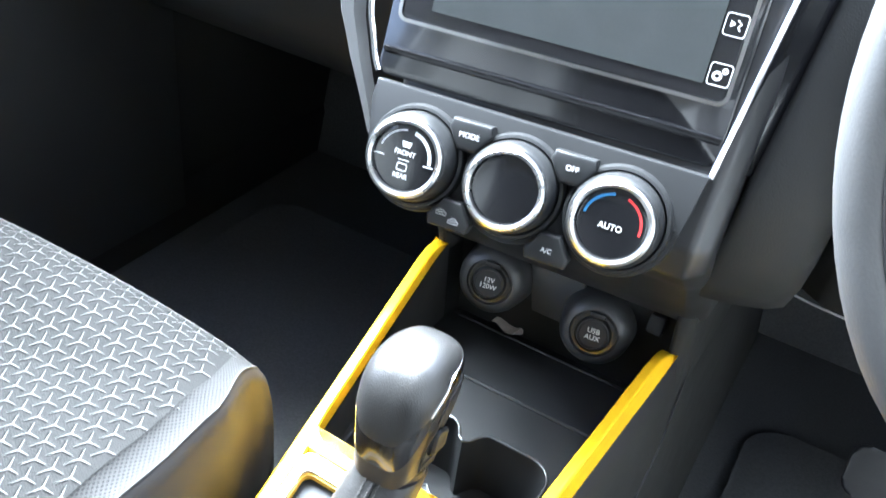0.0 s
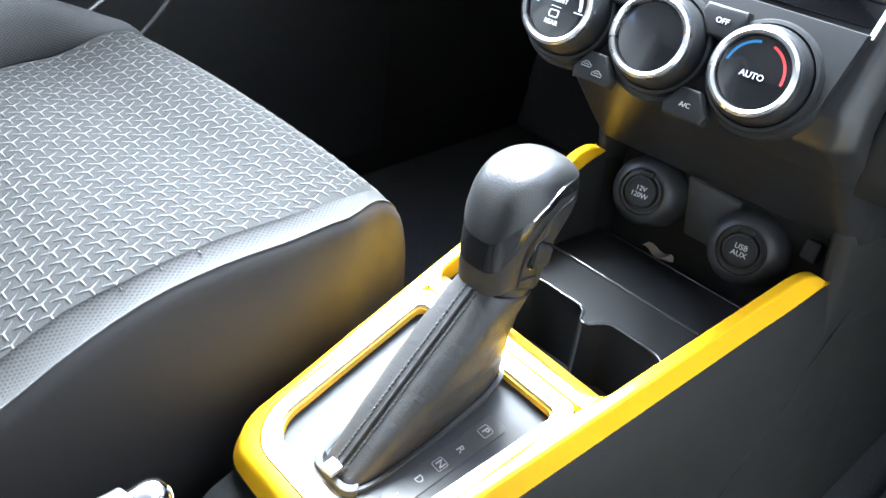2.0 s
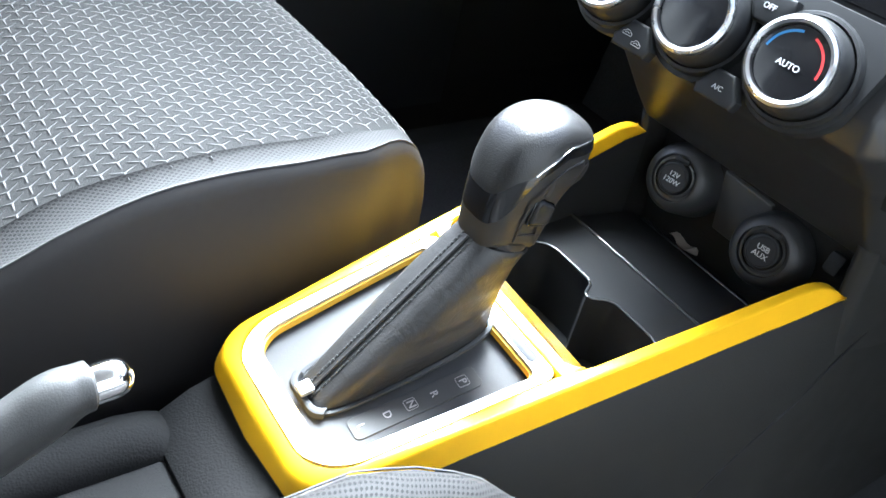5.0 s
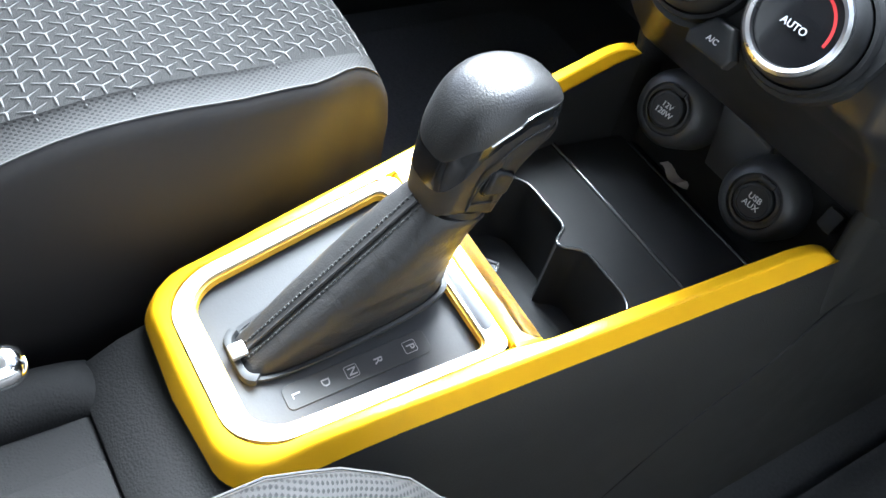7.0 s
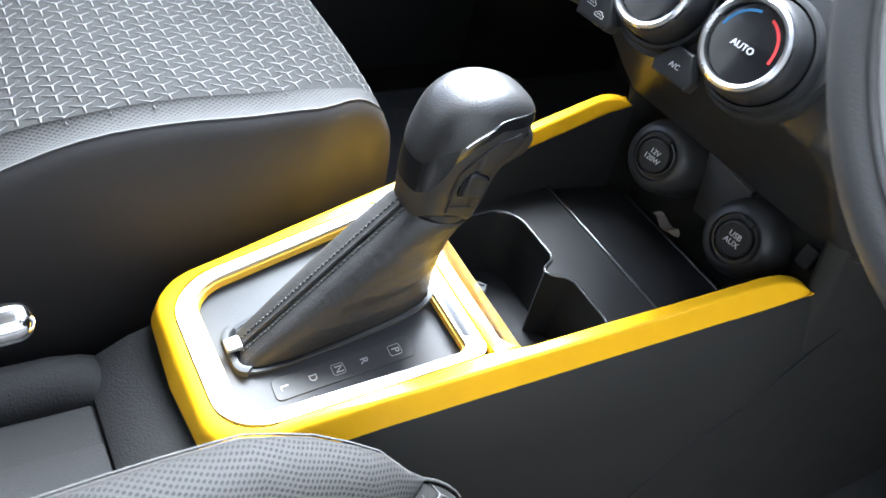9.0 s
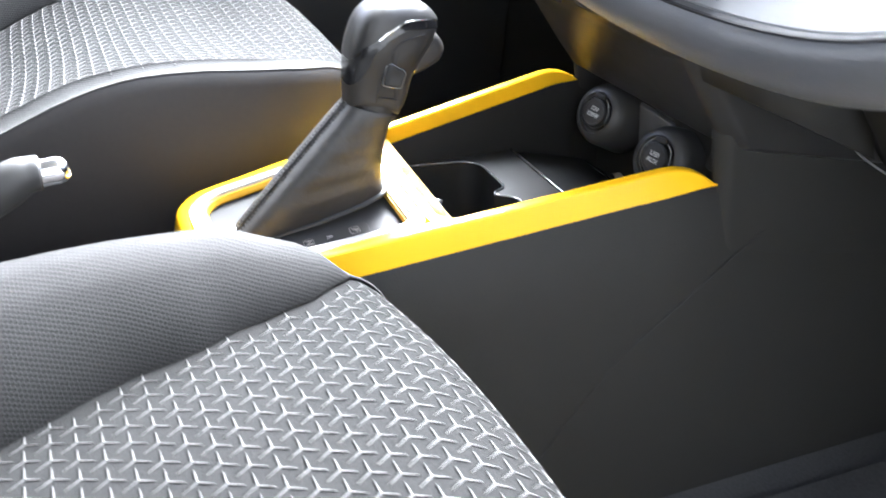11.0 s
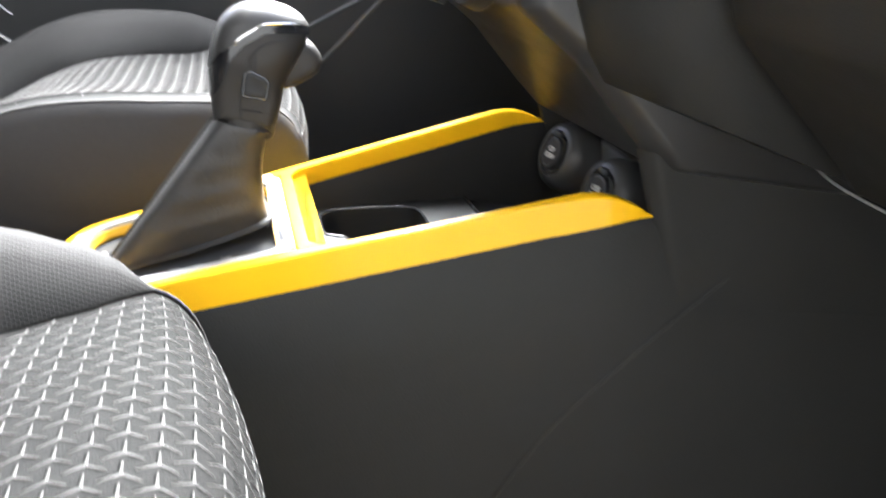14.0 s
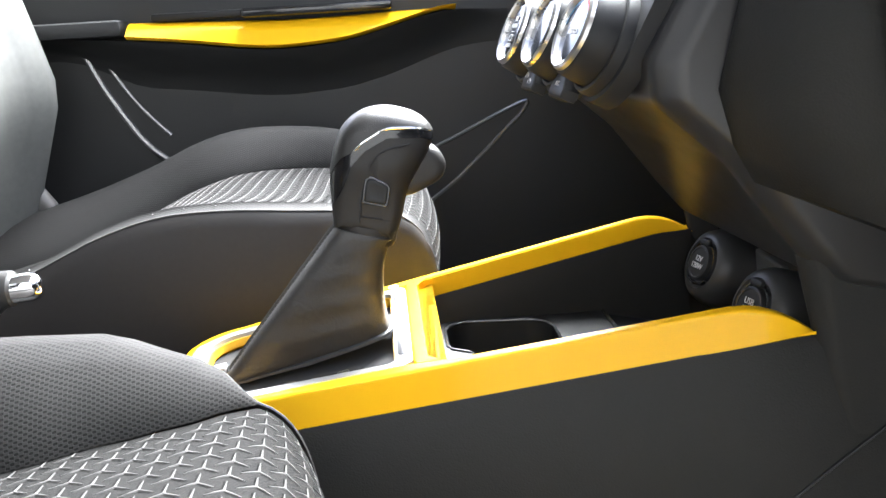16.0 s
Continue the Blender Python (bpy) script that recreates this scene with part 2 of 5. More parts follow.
def curve(points, n=40):
    """A smooth line (Catmull-Rom) through points."""
    pts = [Vector(p) for p in points]
    pts = [2 * pts[0] - pts[1], *pts, 2 * pts[-1] - pts[-2]]
    out = []
    for k in range(n):
        f = k / (n - 1) * (len(pts) - 3)
        i = min(int(f), len(pts) - 4)
        t = f - i
        a, b, c, d = pts[i : i + 4]
        out.append(0.5 * (2 * b + (c - a) * t + (2 * a - 5 * b + 4 * c - d) * t * t + (3 * b - a - 3 * c + d) * t**3))
    return out


def prism(outline, depth, m=Matrix(), bevel=0.0, seg=2, bm=None):
    """Extrudes an outline in x and y by depth along +z."""
    out = bmesh.new()
    a = [out.verts.new((x, y, 0)) for x, y in outline]
    b = [out.verts.new((x, y, depth)) for x, y in outline]
    out.faces.new(a[::-1])
    top = out.faces.new(b)
    for i in range(len(a)):
        j = (i + 1) % len(a)
        out.faces.new((a[i], a[j], b[j], b[i]))
    if bevel:
        bmesh.ops.bevel(out, geom=list(top.edges), offset=bevel, segments=seg, profile=0.5, affect="EDGES")
    bmesh.ops.transform(out, matrix=m, verts=out.verts)
    return join(bm, out)


def rounded(w, h, r, n=6, cx=0.0, cy=0.0):
    """The outline of a rounded rectangle."""
    out = []
    for sx, sy, a0 in ((1, 1, 0), (-1, 1, 90), (-1, -1, 180), (1, -1, 270)):
        for k in range(n + 1):
            a = radians(a0 + 90 * k / n)
            out.append((cx + sx * (w / 2 - r) + r * math.cos(a), cy + sy * (h / 2 - r) + r * math.sin(a)))
    return out


def rounded2(w, h, rf, rr, n=6, cx=0.0, cy=0.0):
    """As rounded(), with other corners at the front (+y) than at the rear."""
    out = []
    for sx, sy, a0, r in ((1, 1, 0, rf), (-1, 1, 90, rf), (-1, -1, 180, rr), (1, -1, 270, rr)):
        for k in range(n + 1):
            a = radians(a0 + 90 * k / n)
            out.append((cx + sx * (w / 2 - r) + r * math.cos(a), cy + sy * (h / 2 - r) + r * math.sin(a)))
    return out


def ring_plate(outer, inner, depth, m=Matrix(), bm=None):
    """A flat frame between two outlines of as many points each."""
    rings = [[(*p, 0) for p in outer], [(*p, depth) for p in outer], [(*p, depth) for p in inner], [(*p, 0) for p in inner]]
    rings.append(rings[0])
    out = loft([[Vector(p) for p in r] for r in rings], True, False)
    bmesh.ops.transform(out, matrix=m, verts=out.verts)
    return join(bm, out)


def letters(text, size, m, bm=None, thick=0.0002):
    """Raised writing in the built-in font, centred."""
    cu = bpy.data.curves.new("text", "FONT")
    cu.body, cu.size, cu.align_x, cu.align_y, cu.extrude, cu.resolution_u = text, size, "CENTER", "CENTER", thick, 3
    cu.space_line = 0.95
    ob = bpy.data.objects.new("text", cu)
    scene.collection.objects.link(ob)
    dg = bpy.context.evaluated_depsgraph_get()
    me = bpy.data.meshes.new_from_object(ob.evaluated_get(dg))
    bpy.data.objects.remove(ob)
    out = bmesh.new()
    out.from_mesh(me)
    bpy.data.meshes.remove(me)
    twin = out.copy()
    bmesh.ops.translate(twin, verts=twin.verts, vec=(size * 0.02, 0, 0.00006))
    out = join(out, twin)
    bmesh.ops.transform(out, matrix=m, verts=out.verts)
    return join(bm, out)


def smooth(a, b, x):
    t = min(1, max(0, (x - a) / (b - a)))
    return t * t * (3 - 2 * t)


def basis(o, ex, ey):
    """A pose from an origin and two axes."""
    ex = Vector(ex).normalized()
    ez = ex.cross(Vector(ey)).normalized()
    ey = ez.cross(ex)
    return Matrix.Translation(o) @ Matrix((ex, ey, ez)).transposed().to_4x4()


# ---------- the setting: floor, shell, ground ----------
def slab(name, size, at, mat, label, kind="structure", rot=(0, 0, 0), bevel=0.004, category="wall"):
    bm = box(size, pose(0, 0, 0, *rot), bevel)
    ob = solid(name, bm, mat, label, category, kind=kind)
    ob.location = at
    return ob


slab("ground", (60, 60, 0.1), (0, 0, -0.40), CONCRETE, "dark asphalt ground under the car", category="ground")
slab("floor", (1.40, 2.6, 0.06), (0, 0.1, 0.02), CARPET, "black carpeted car floor", category="floor")
slab("firewall", (1.40, 0.05, 0.75), (0, 1.06, 0.36), CARPET, "dark carpeted bulkhead ahead of the footwells", rot=(-14, 0, 0))
# made-up wall: blocks low sky on the driver side and returns some fill
slab("wall_fill", (0.2, 12, 3.4), (2.3, 0, 1.3), WALL_PALE, "unseen pale wall added on the driver side to shape the light")
# added out of view to block sun leaking in between dash and bulkhead
slab("cowl", (1.42, 0.50, 0.04), (0, 1.215, 0.735), BLACK, "unseen black cowl added to keep sun off the footwell floor")
# added wall, up to the roof, keeps rear sky out of the dial faces
slab("wall_rear", (1.36, 0.06, 1.14), (0, -1.2, 0.58), SIDE, "plain dark wall added to close the unseen rear of the cabin")
slab("ceiling", (1.24, 1.45, 0.04), (0, -0.625, 1.16), LINER, "pale fabric roof lining", category="ceiling")
for k, sx in enumerate((-1, 1)):
    bm = tube(curve([(sx * 0.66, 0.95, 0.72), (sx * 0.64, 0.64, 0.93), (sx * 0.60, 0.08, 1.15)], 14), 0.035, 10)
    solid("trim", bm, LINER, "pale covered windscreen pillar", "pillar", kind="structure")
    bm = box((0.05, 0.13, 1.1), pose(sx * 0.67, -0.50, 0.60, 0, sx * -6, 0), 0.01)
    solid("trim", bm, BLACK, "dark centre pillar between the doors", "pillar", kind="structure")
    bm = box((0.07, 2.3, 0.12), pose(sx * 0.70, -0.1, 0.08), 0.02)
    solid("sill", bm, BODY if sx > 0 else BLACK, "door sill along the cabin floor", "sill", kind="structure")
    bm = box((0.05, 0.50, 0.74), pose(sx * 0.695, 0.86, 0.37), 0.02)
    solid("wall_side", bm, BLACK, "dark moulded kick panel beside the footwell", "wall", kind="structure")
    bm = box((0.05, 0.7, 0.62), pose(sx * 0.69, -0.90, 0.35), 0.02)
    solid("wall_side", bm, BLACK, "dark rear side panel", "wall", kind="structure")

# ---------- centre console ----------
SLOPE = math.degrees(math.atan(0.2035))
# the console's top, rising ahead and leaning a little towards the driver
CON = pose(0, 0.169, 0.3656, SLOPE, 0, 0) @ pose(0, 0, 0, 0, math.degrees(math.atan(0.075)), 0)


def con(u, v, w=0.0):
    return CON @ Vector((u, v, w))


def half(v):
    """Half the width of the frame's top."""
    return 0.0914 + 0.113 * (v - 0.0465)


def bezel_half(v):
    return 0.0715 + 0.077 * (v + 0.03)


def rail_inner(v):
    a = bezel_half(v) + 0.0002
    return a + (half(v) - 0.0085 - a) * smooth(-0.012, 0.012, v)


console = thing("centre_console", (0, 0.15, 0.05), "black centre console with a yellow trim frame and shift gate", "centre console")


def trim_stations():
    """Pairs of outer and inner points of the frame's top, from the right tip round the rear to the left tip."""
    out = []
    vs = [0.236, 0.2355, 0.234, 0.231, 0.227, 0.222, 0.216, 0.209, 0.20, 0.19, 0.17, 0.14, 0.11, 0.08, 0.06, 0.045, 0.03, 0.015, 0.0, -0.012, -0.022, -0.034, -0.06, -0.09, -0.12, -0.14]
    for v in vs:
        out.append(((half(v), v), (rail_inner(v), v), v))
    for k in range(0, 10):
        a = radians(10 * k)
        ro, ri = 0.030, 0.0315
        h, b = half(-0.145), bezel_half(-0.145) + 0.0007
        out.append(((h - ro + ro * math.cos(a), -0.155 - 0.032 * math.sin(a)), (b - ri + ri * math.cos(a), -0.146 - 0.0335 * math.sin(a)), -0.15 - 0.05 * math.sin(a)))
    out.append(((0.0, -0.1872), (0.0, -0.1797), -0.2))
    left = [((-o[0], o[1]), (-i[0], i[1]), v) for (o, i, v) in out[-2::-1]]
    return out + left


def trim_frame():
    rings = []
    for (ox, oy), (ix, iy), v in trim_stations():
        d = Vector((ox - ix, oy - iy, 0))
        wid = d.length
        d.normalize()
        rear = 1 - smooth(-0.19, -0.09, v)
        k = max(0.02, 1 - max(0, (v - 0.186) / 0.0505) ** 2.2) if v > 0.186 else 1.0
        deep = 0.007 + 0.010 * smooth(-0.034, -0.022, v)
        low, spread = 0.0240 - 0.002 * rear, 0.0047 + 0.0043 * rear
        prof = [(0.0, -deep), (0.0, -0.0012), (0.0012, 0.0)]
        # a flat top, a tight rounded edge and a flat flank
        c = min(0.0022 + 0.0085 * rear, (0.35 + 0.55 * rear) * wid)
        ln = math.hypot(spread, low)
        fx, fw = spread / ln, -low / ln
        prof += [(wid - c - 0.0004, 0.0)] + [(wid - c * (1 - t) ** 2 + fx * c * t * t, fw * c * t * t) for t in (0, 0.25, 0.5, 0.75, 1.0)]
        prof += [(wid + fx * (c + 0.0006), fw * (c + 0.0006)), (wid + spread - fx * 0.001, -low - fw * 0.001), (wid + spread, -low), (wid + spread - 0.002, -low - 0.002), (0.003, -low - 0.002)]
        row = []
        for a, w in prof:
            w = -low + (w + low) * k if w > -low else w * (0.9 + 0.1 * k)
            row.append(con(ix + d.x * a, iy + d.y * a, w))
        rings.append(row)
    return loft(rings, True, True)


def base_strip():
    """The thin bright strip under the frame's rear, following its foot."""
    path = []
    for (ox, oy), (ix, iy), v in trim_stations():
        if v > -0.166:
            continue
        d = Vector((ox - ix, oy - iy, 0)).normalized()
        rear = 1 - smooth(-0.19, -0.09, v)
        out = 0.0042 + 0.0043 * rear
        path.append(con(ox + d.x * out, oy + d.y * out, -0.0240 + 0.002 * rear - 0.0010))
    return tube(path, 0.0009, 8)


trim = part("trim_frame", trim_frame(), YELLOW, console, "glossy yellow trim frame")


def crossbar():
    """The bridge between gate and tray, with rounded inner corners towards the tray."""
    r, v0, v1 = 0.012, -0.0105, -0.001
    h = bezel_half(v0) - 0.001
    pts = [(-h, v0), (h, v0)]
    h = rail_inner(v1 + r)
    for k in range(7):
        a = radians(90 * k / 6)
        pts.append((h - r + r * math.cos(a), v1 + r - r * math.sin(a)))
    for k in range(7):
        a = radians(90 - 90 * k / 6)
        pts.append((-h + r - r * math.cos(a), v1 + r - r * math.sin(a)))
    return prism(pts, 0.0062, CON @ pose(0, 0, -0.0060), 0.0018, 3)


part("base_strip", base_strip(), GREY_PANEL, trim, "thin satin grey strip under the frame")
part("crossbar", crossbar(), YELLOW, trim)
part("tray_rear_wall", box((2 * rail_inner(0.0) - 0.001, 0.008, 0.036), CON @ pose(0, -0.0062, -0.0245), 0.001, 1), BLACK_SMOOTH, console, "black wall under the crossbar")

# bezel round the shift gate, its yellow inner lip, and the plate
def gate_outline(hf, hr, vf, vr, rf, rr):
    """A rounded outline, hf wide to either side at the front and hr at the rear."""
    out = []
    for x, y in rounded2(2 * hf, vf - vr, rf, rr, 8, 0, (vf + vr) / 2):
        out.append((x * (hf + (hr - hf) * (vf - y) / (vf - vr)) / hf, y))
    return out


bez_o = gate_outline(0.0730, 0.0601, -0.0107, -0.1785, 0.008, 0.034)
bez_i = gate_outline(0.0660, 0.0520, -0.0222, -0.1655, 0.007, 0.022)
part("bezel", ring_plate(bez_o, bez_i, 0.006, CON @ pose(0, 0, -0.0062)), SILVER, console, "satin silver bezel round the gate")
part("bezel_inlay", prism(rounded(0.112, 0.0074, 0.0032, 5, 0, -0.0168), 0.0010, CON @ pose(0, 0, -0.0006), 0.0004, 2), material("smoked_grey_inlay", (0.075, 0.077, 0.080), 0.22, vary=0.05, bump=0.05), console, "smoked grey inlay ahead of the gate")
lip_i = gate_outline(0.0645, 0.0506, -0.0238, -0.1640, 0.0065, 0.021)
part("bezel_lip", ring_plate(bez_i, lip_i, 0.006, CON @ pose(0, 0, -0.0095)), YELLOW_SHADED, console, "thin yellow inner lip")
gate = part("gate_plate", prism(gate_outline(0.0665, 0.0525, -0.0215, -0.1660, 0.007, 0.022), 0.004, CON @ pose(0, 0, -0.016)), PLATE, console, "satin grey shift gate plate")


# black body under the frame: side walls, tray, cup wells and rear
def console_side(sd):
    """One side wall, from under the frame down to the floor, ahead as far as the bulkhead."""
    rings = []
    for v in (0.80, 0.60, 0.42, 0.30, 0.236, 0.20, 0.17, 0.14, 0.10, 0.06, 0.03, 0.0, -0.03, -0.06, -0.09, -0.12, -0.15):
        h = half(min(v, 0.236)) + 0.0045
        p = con(sd * h, min(v, 0.236), -0.0205 - 0.004 * smooth(0.17, 0.236, v))
        y = con(0, v, 0).y
        z = p.z if v <= 0.236 else p.z - 0.25 * (v - 0.236) * (1 if v < 0.45 else 0.8)
        row = [(h - 0.0055, z), (h - 0.0015, z - 0.006), (h + 0.008, 0.5 * z + 0.10), (h + 0.03, 0.05), (h - 0.012, 0.05), (h - 0.012, z - 0.01), (h - 0.009, z)]
        rings.append([Vector((sd * a, y, c)) for a, c in row])
    return loft(rings)


def side_x_at(y, z):
    """How far the side panel stands out at a height along the console."""
    v = min((y - 0.169) / math.cos(radians(SLOPE)), 0.236)
    h, top = half(v) + 0.0045, con(half(v), v, -0.0215).z
    mid = 0.5 * top + 0.10
    if z > mid:
        return h - 0.0015 + 0.0095 * (top - 0.006 - z) / (top - 0.006 - mid)
    return h + 0.008 + 0.022 * (mid - z) / (mid - 0.05)


for sd in (-1, 1):
    side = part("side_panel", console_side(sd), BLACK, console, "black moulded side panel")
    # moulded step running down towards the floor
    line = [Vector((sd * side_x_at(y, z), y, z)) for y, z in ((0.470, 0.332), (0.432, 0.305), (0.395, 0.276), (0.341, 0.225), (0.299, 0.170), (0.27, 0.125))]
    part("panel_seam", tube(curve(line, 24), 0.0013, 6), BLACK_SMOOTH, side, "fine moulded seam")


def tray(sd):
    """One inner wall of the open tray ahead of the crossbar."""
    rows = []
    for v in (-0.005, 0.0, 0.015, 0.03, 0.045, 0.06, 0.08, 0.11, 0.14, 0.17, 0.19, 0.20, 0.209, 0.22, 0.23, 0.2355):
        h = rail_inner(v) + 0.0002
        p = con(sd * h, v, -0.0166 - 0.004 * smooth(0.20, 0.236, v))
        rows.append([Vector((sd * h, p.y, p.z)), Vector((sd * (h - 0.004), p.y, 0.335)), Vector((sd * (h - 0.006), p.y, 0.25))])
    return loft(rows, False, False)


for sd in (-1, 1):
    part("tray_wall", tray(sd), BLACK_SMOOTH, console)


def cup_outline(n=8):
    """Two rounded wells that run into each other, with a cusp between them fore and aft."""
    right = [(0.0, 0.259), (0.004, 0.262), (0.010, 0.272), (0.016, 0.276)]
    for a0, cx, cy in ((90, 0.052, 0.254), (0, 0.052, 0.210)):
        for k in range(n + 1):
            a = radians(a0 - 90 * k / n)
            right.append((cx + 0.022 * math.cos(a), cy + 0.022 * math.sin(a)))
    right += [(0.018, 0.188), (0.011, 0.191), (0.005, 0.201), (0.0, 0.206)]
    return right + [(-x, y) for x, y in right[-2:0:-1]]


wells = [cup_outline()]
ledge = bmesh.new()
rim = []
for well in wells:
    loft([[Vector((x, y, 0.3350)) for x, y in well], [Vector((x, y, 0.331)) for x, y in well], [Vector((x * 0.97, y, 0.27)) for x, y in well]], True, False, ledge)
    ledge.faces.new([ledge.verts.new((x, y, 0.272)) for x, y in well])
    rim.append([Vector((x, y, 0.3352)) for x, y in well])
part("cup_well", ledge, BLACK_SMOOTH, console, "double cup well")
floor_bm = bmesh.new()


def flat(x0, x1, y0, y1, z0, z1):
    vs = [floor_bm.verts.new(p) for p in ((x0, y0, z0), (x1, y0, z0), (x1, y1, z1), (x0, y1, z1))]
    floor_bm.faces.new(vs)


flat(-0.094, 0.094, 0.276, 0.322, 0.335, 0.335)
flat(-0.094, 0.094, 0.322, 0.3235, 0.335, 0.3325)
flat(-0.10, 0.10, 0.3235, 0.418, 0.3325, 0.312)
flat(-0.10, 0.10, 0.418, 0.4195, 0.312, 0.309)
flat(-0.10, 0.10, 0.4195, 0.50, 0.309, 0.272)
edge_y0, edge_y1 = 0.165, 0.276
well = wells[0]
for half_w in (1, -1):
    if half_w > 0:
        run = [q for q in well if q[0] >= -1e-9]
    else:
        run = [(-q[0], q[1]) for q in well if q[0] >= -1e-9]
    verts = [floor_bm.verts.new((x, y, 0.335)) for x, y in run]
    outer = [floor_bm.verts.new((half_w * 0.086 * min(1, max(0, abs(x) / 0.0739)) ** 0.999, edge_y1 if y > 0.232 and abs(x) < 0.0735 else (edge_y0 if y < 0.232 and abs(x) < 0.0735 else y), 0.335)) for x, y in run]
    for a, b, c, d in zip(verts, verts[1:], outer[1:], outer):
        try:
            floor_bm.faces.new((a, b, c, d))
        except ValueError:
            pass
part("tray_floor", floor_bm, BLACK_SMOOTH, console, "black tray floor")
for y_, z_ in ((0.3245, 0.3345), (0.4185, 0.3115)):
    part("tray_step", tube([(-0.092, y_, z_), (0.0, y_, z_), (0.092, y_, z_)], 0.0016, 10), RIMGLOSS, console, "rounded moulded step")
for r_ in rim:
    part("well_rim", tube(r_, 0.0014, 10, closed=True), RIMGLOSS, console, "rounded moulded rim")


# rear: a black shroud behind the frame, then the tunnel with a lined tray
rings = []
for k, (y, h, z) in enumerate(((0.03, 0.074, 0.306), (-0.005, 0.071, 0.299), (-0.030, 0.068, 0.294), (-0.050, 0.066, 0.284), (-0.058, 0.065, 0.276), (-0.062, 0.065, 0.10))):
    rings.append([Vector((-h - 0.012, y, 0.06)), Vector((-h - 0.006, y, z - 0.02)), Vector((-h + 0.006, y, z)), Vector((h - 0.006, y, z)), Vector((h + 0.006, y, z - 0.02)), Vector((h + 0.012, y, 0.06))])
LINING = grained("grained_dark_lining", (0.011, 0.011, 0.011), 0.8, 700, 0.4, spec=0.12)
part("rear_shroud", loft(rings), LINING, console, "smooth black shroud behind the frame")
part("rear_tunnel", box((0.15, 0.64, 0.20), pose(0.0, -0.370, 0.172), 0.012), LINING, console, "black rear tunnel")
part("tunnel_pad", box((0.062, 0.36, 0.004), pose(0.034, -0.240, 0.2735), 0.0015), LINING, console, "grained dark grey lining pad")
rows = []
for y, top in ((-0.044, 0.270), (-0.050, 0.284), (-0.060, 0.290), (-0.078, 0.2945), (-0.12, 0.294), (-0.3, 0.291), (-0.6, 0.286)):
    rows.append([Vector((-0.050 + 0.021 * math.cos(radians(a)), y, 0.262 + (top - 0.262) * math.sin(radians(a)) ** 0.8)) for a in range(0, 181, 15)])
part("brake_channel", loft(rows), LINING, console, "rounded rim of the handbrake slot")


# ---------- seats ----------
def along(rows, y):
    """A value eased between rows of (y, value)."""
    v = rows[0][1]
    for (y0, v0), (y1, v1) in zip(rows, rows[1:]):
        if y >= y0:
            v = v0 + (v1 - v0) * smooth(y0, y1, y)
    return v


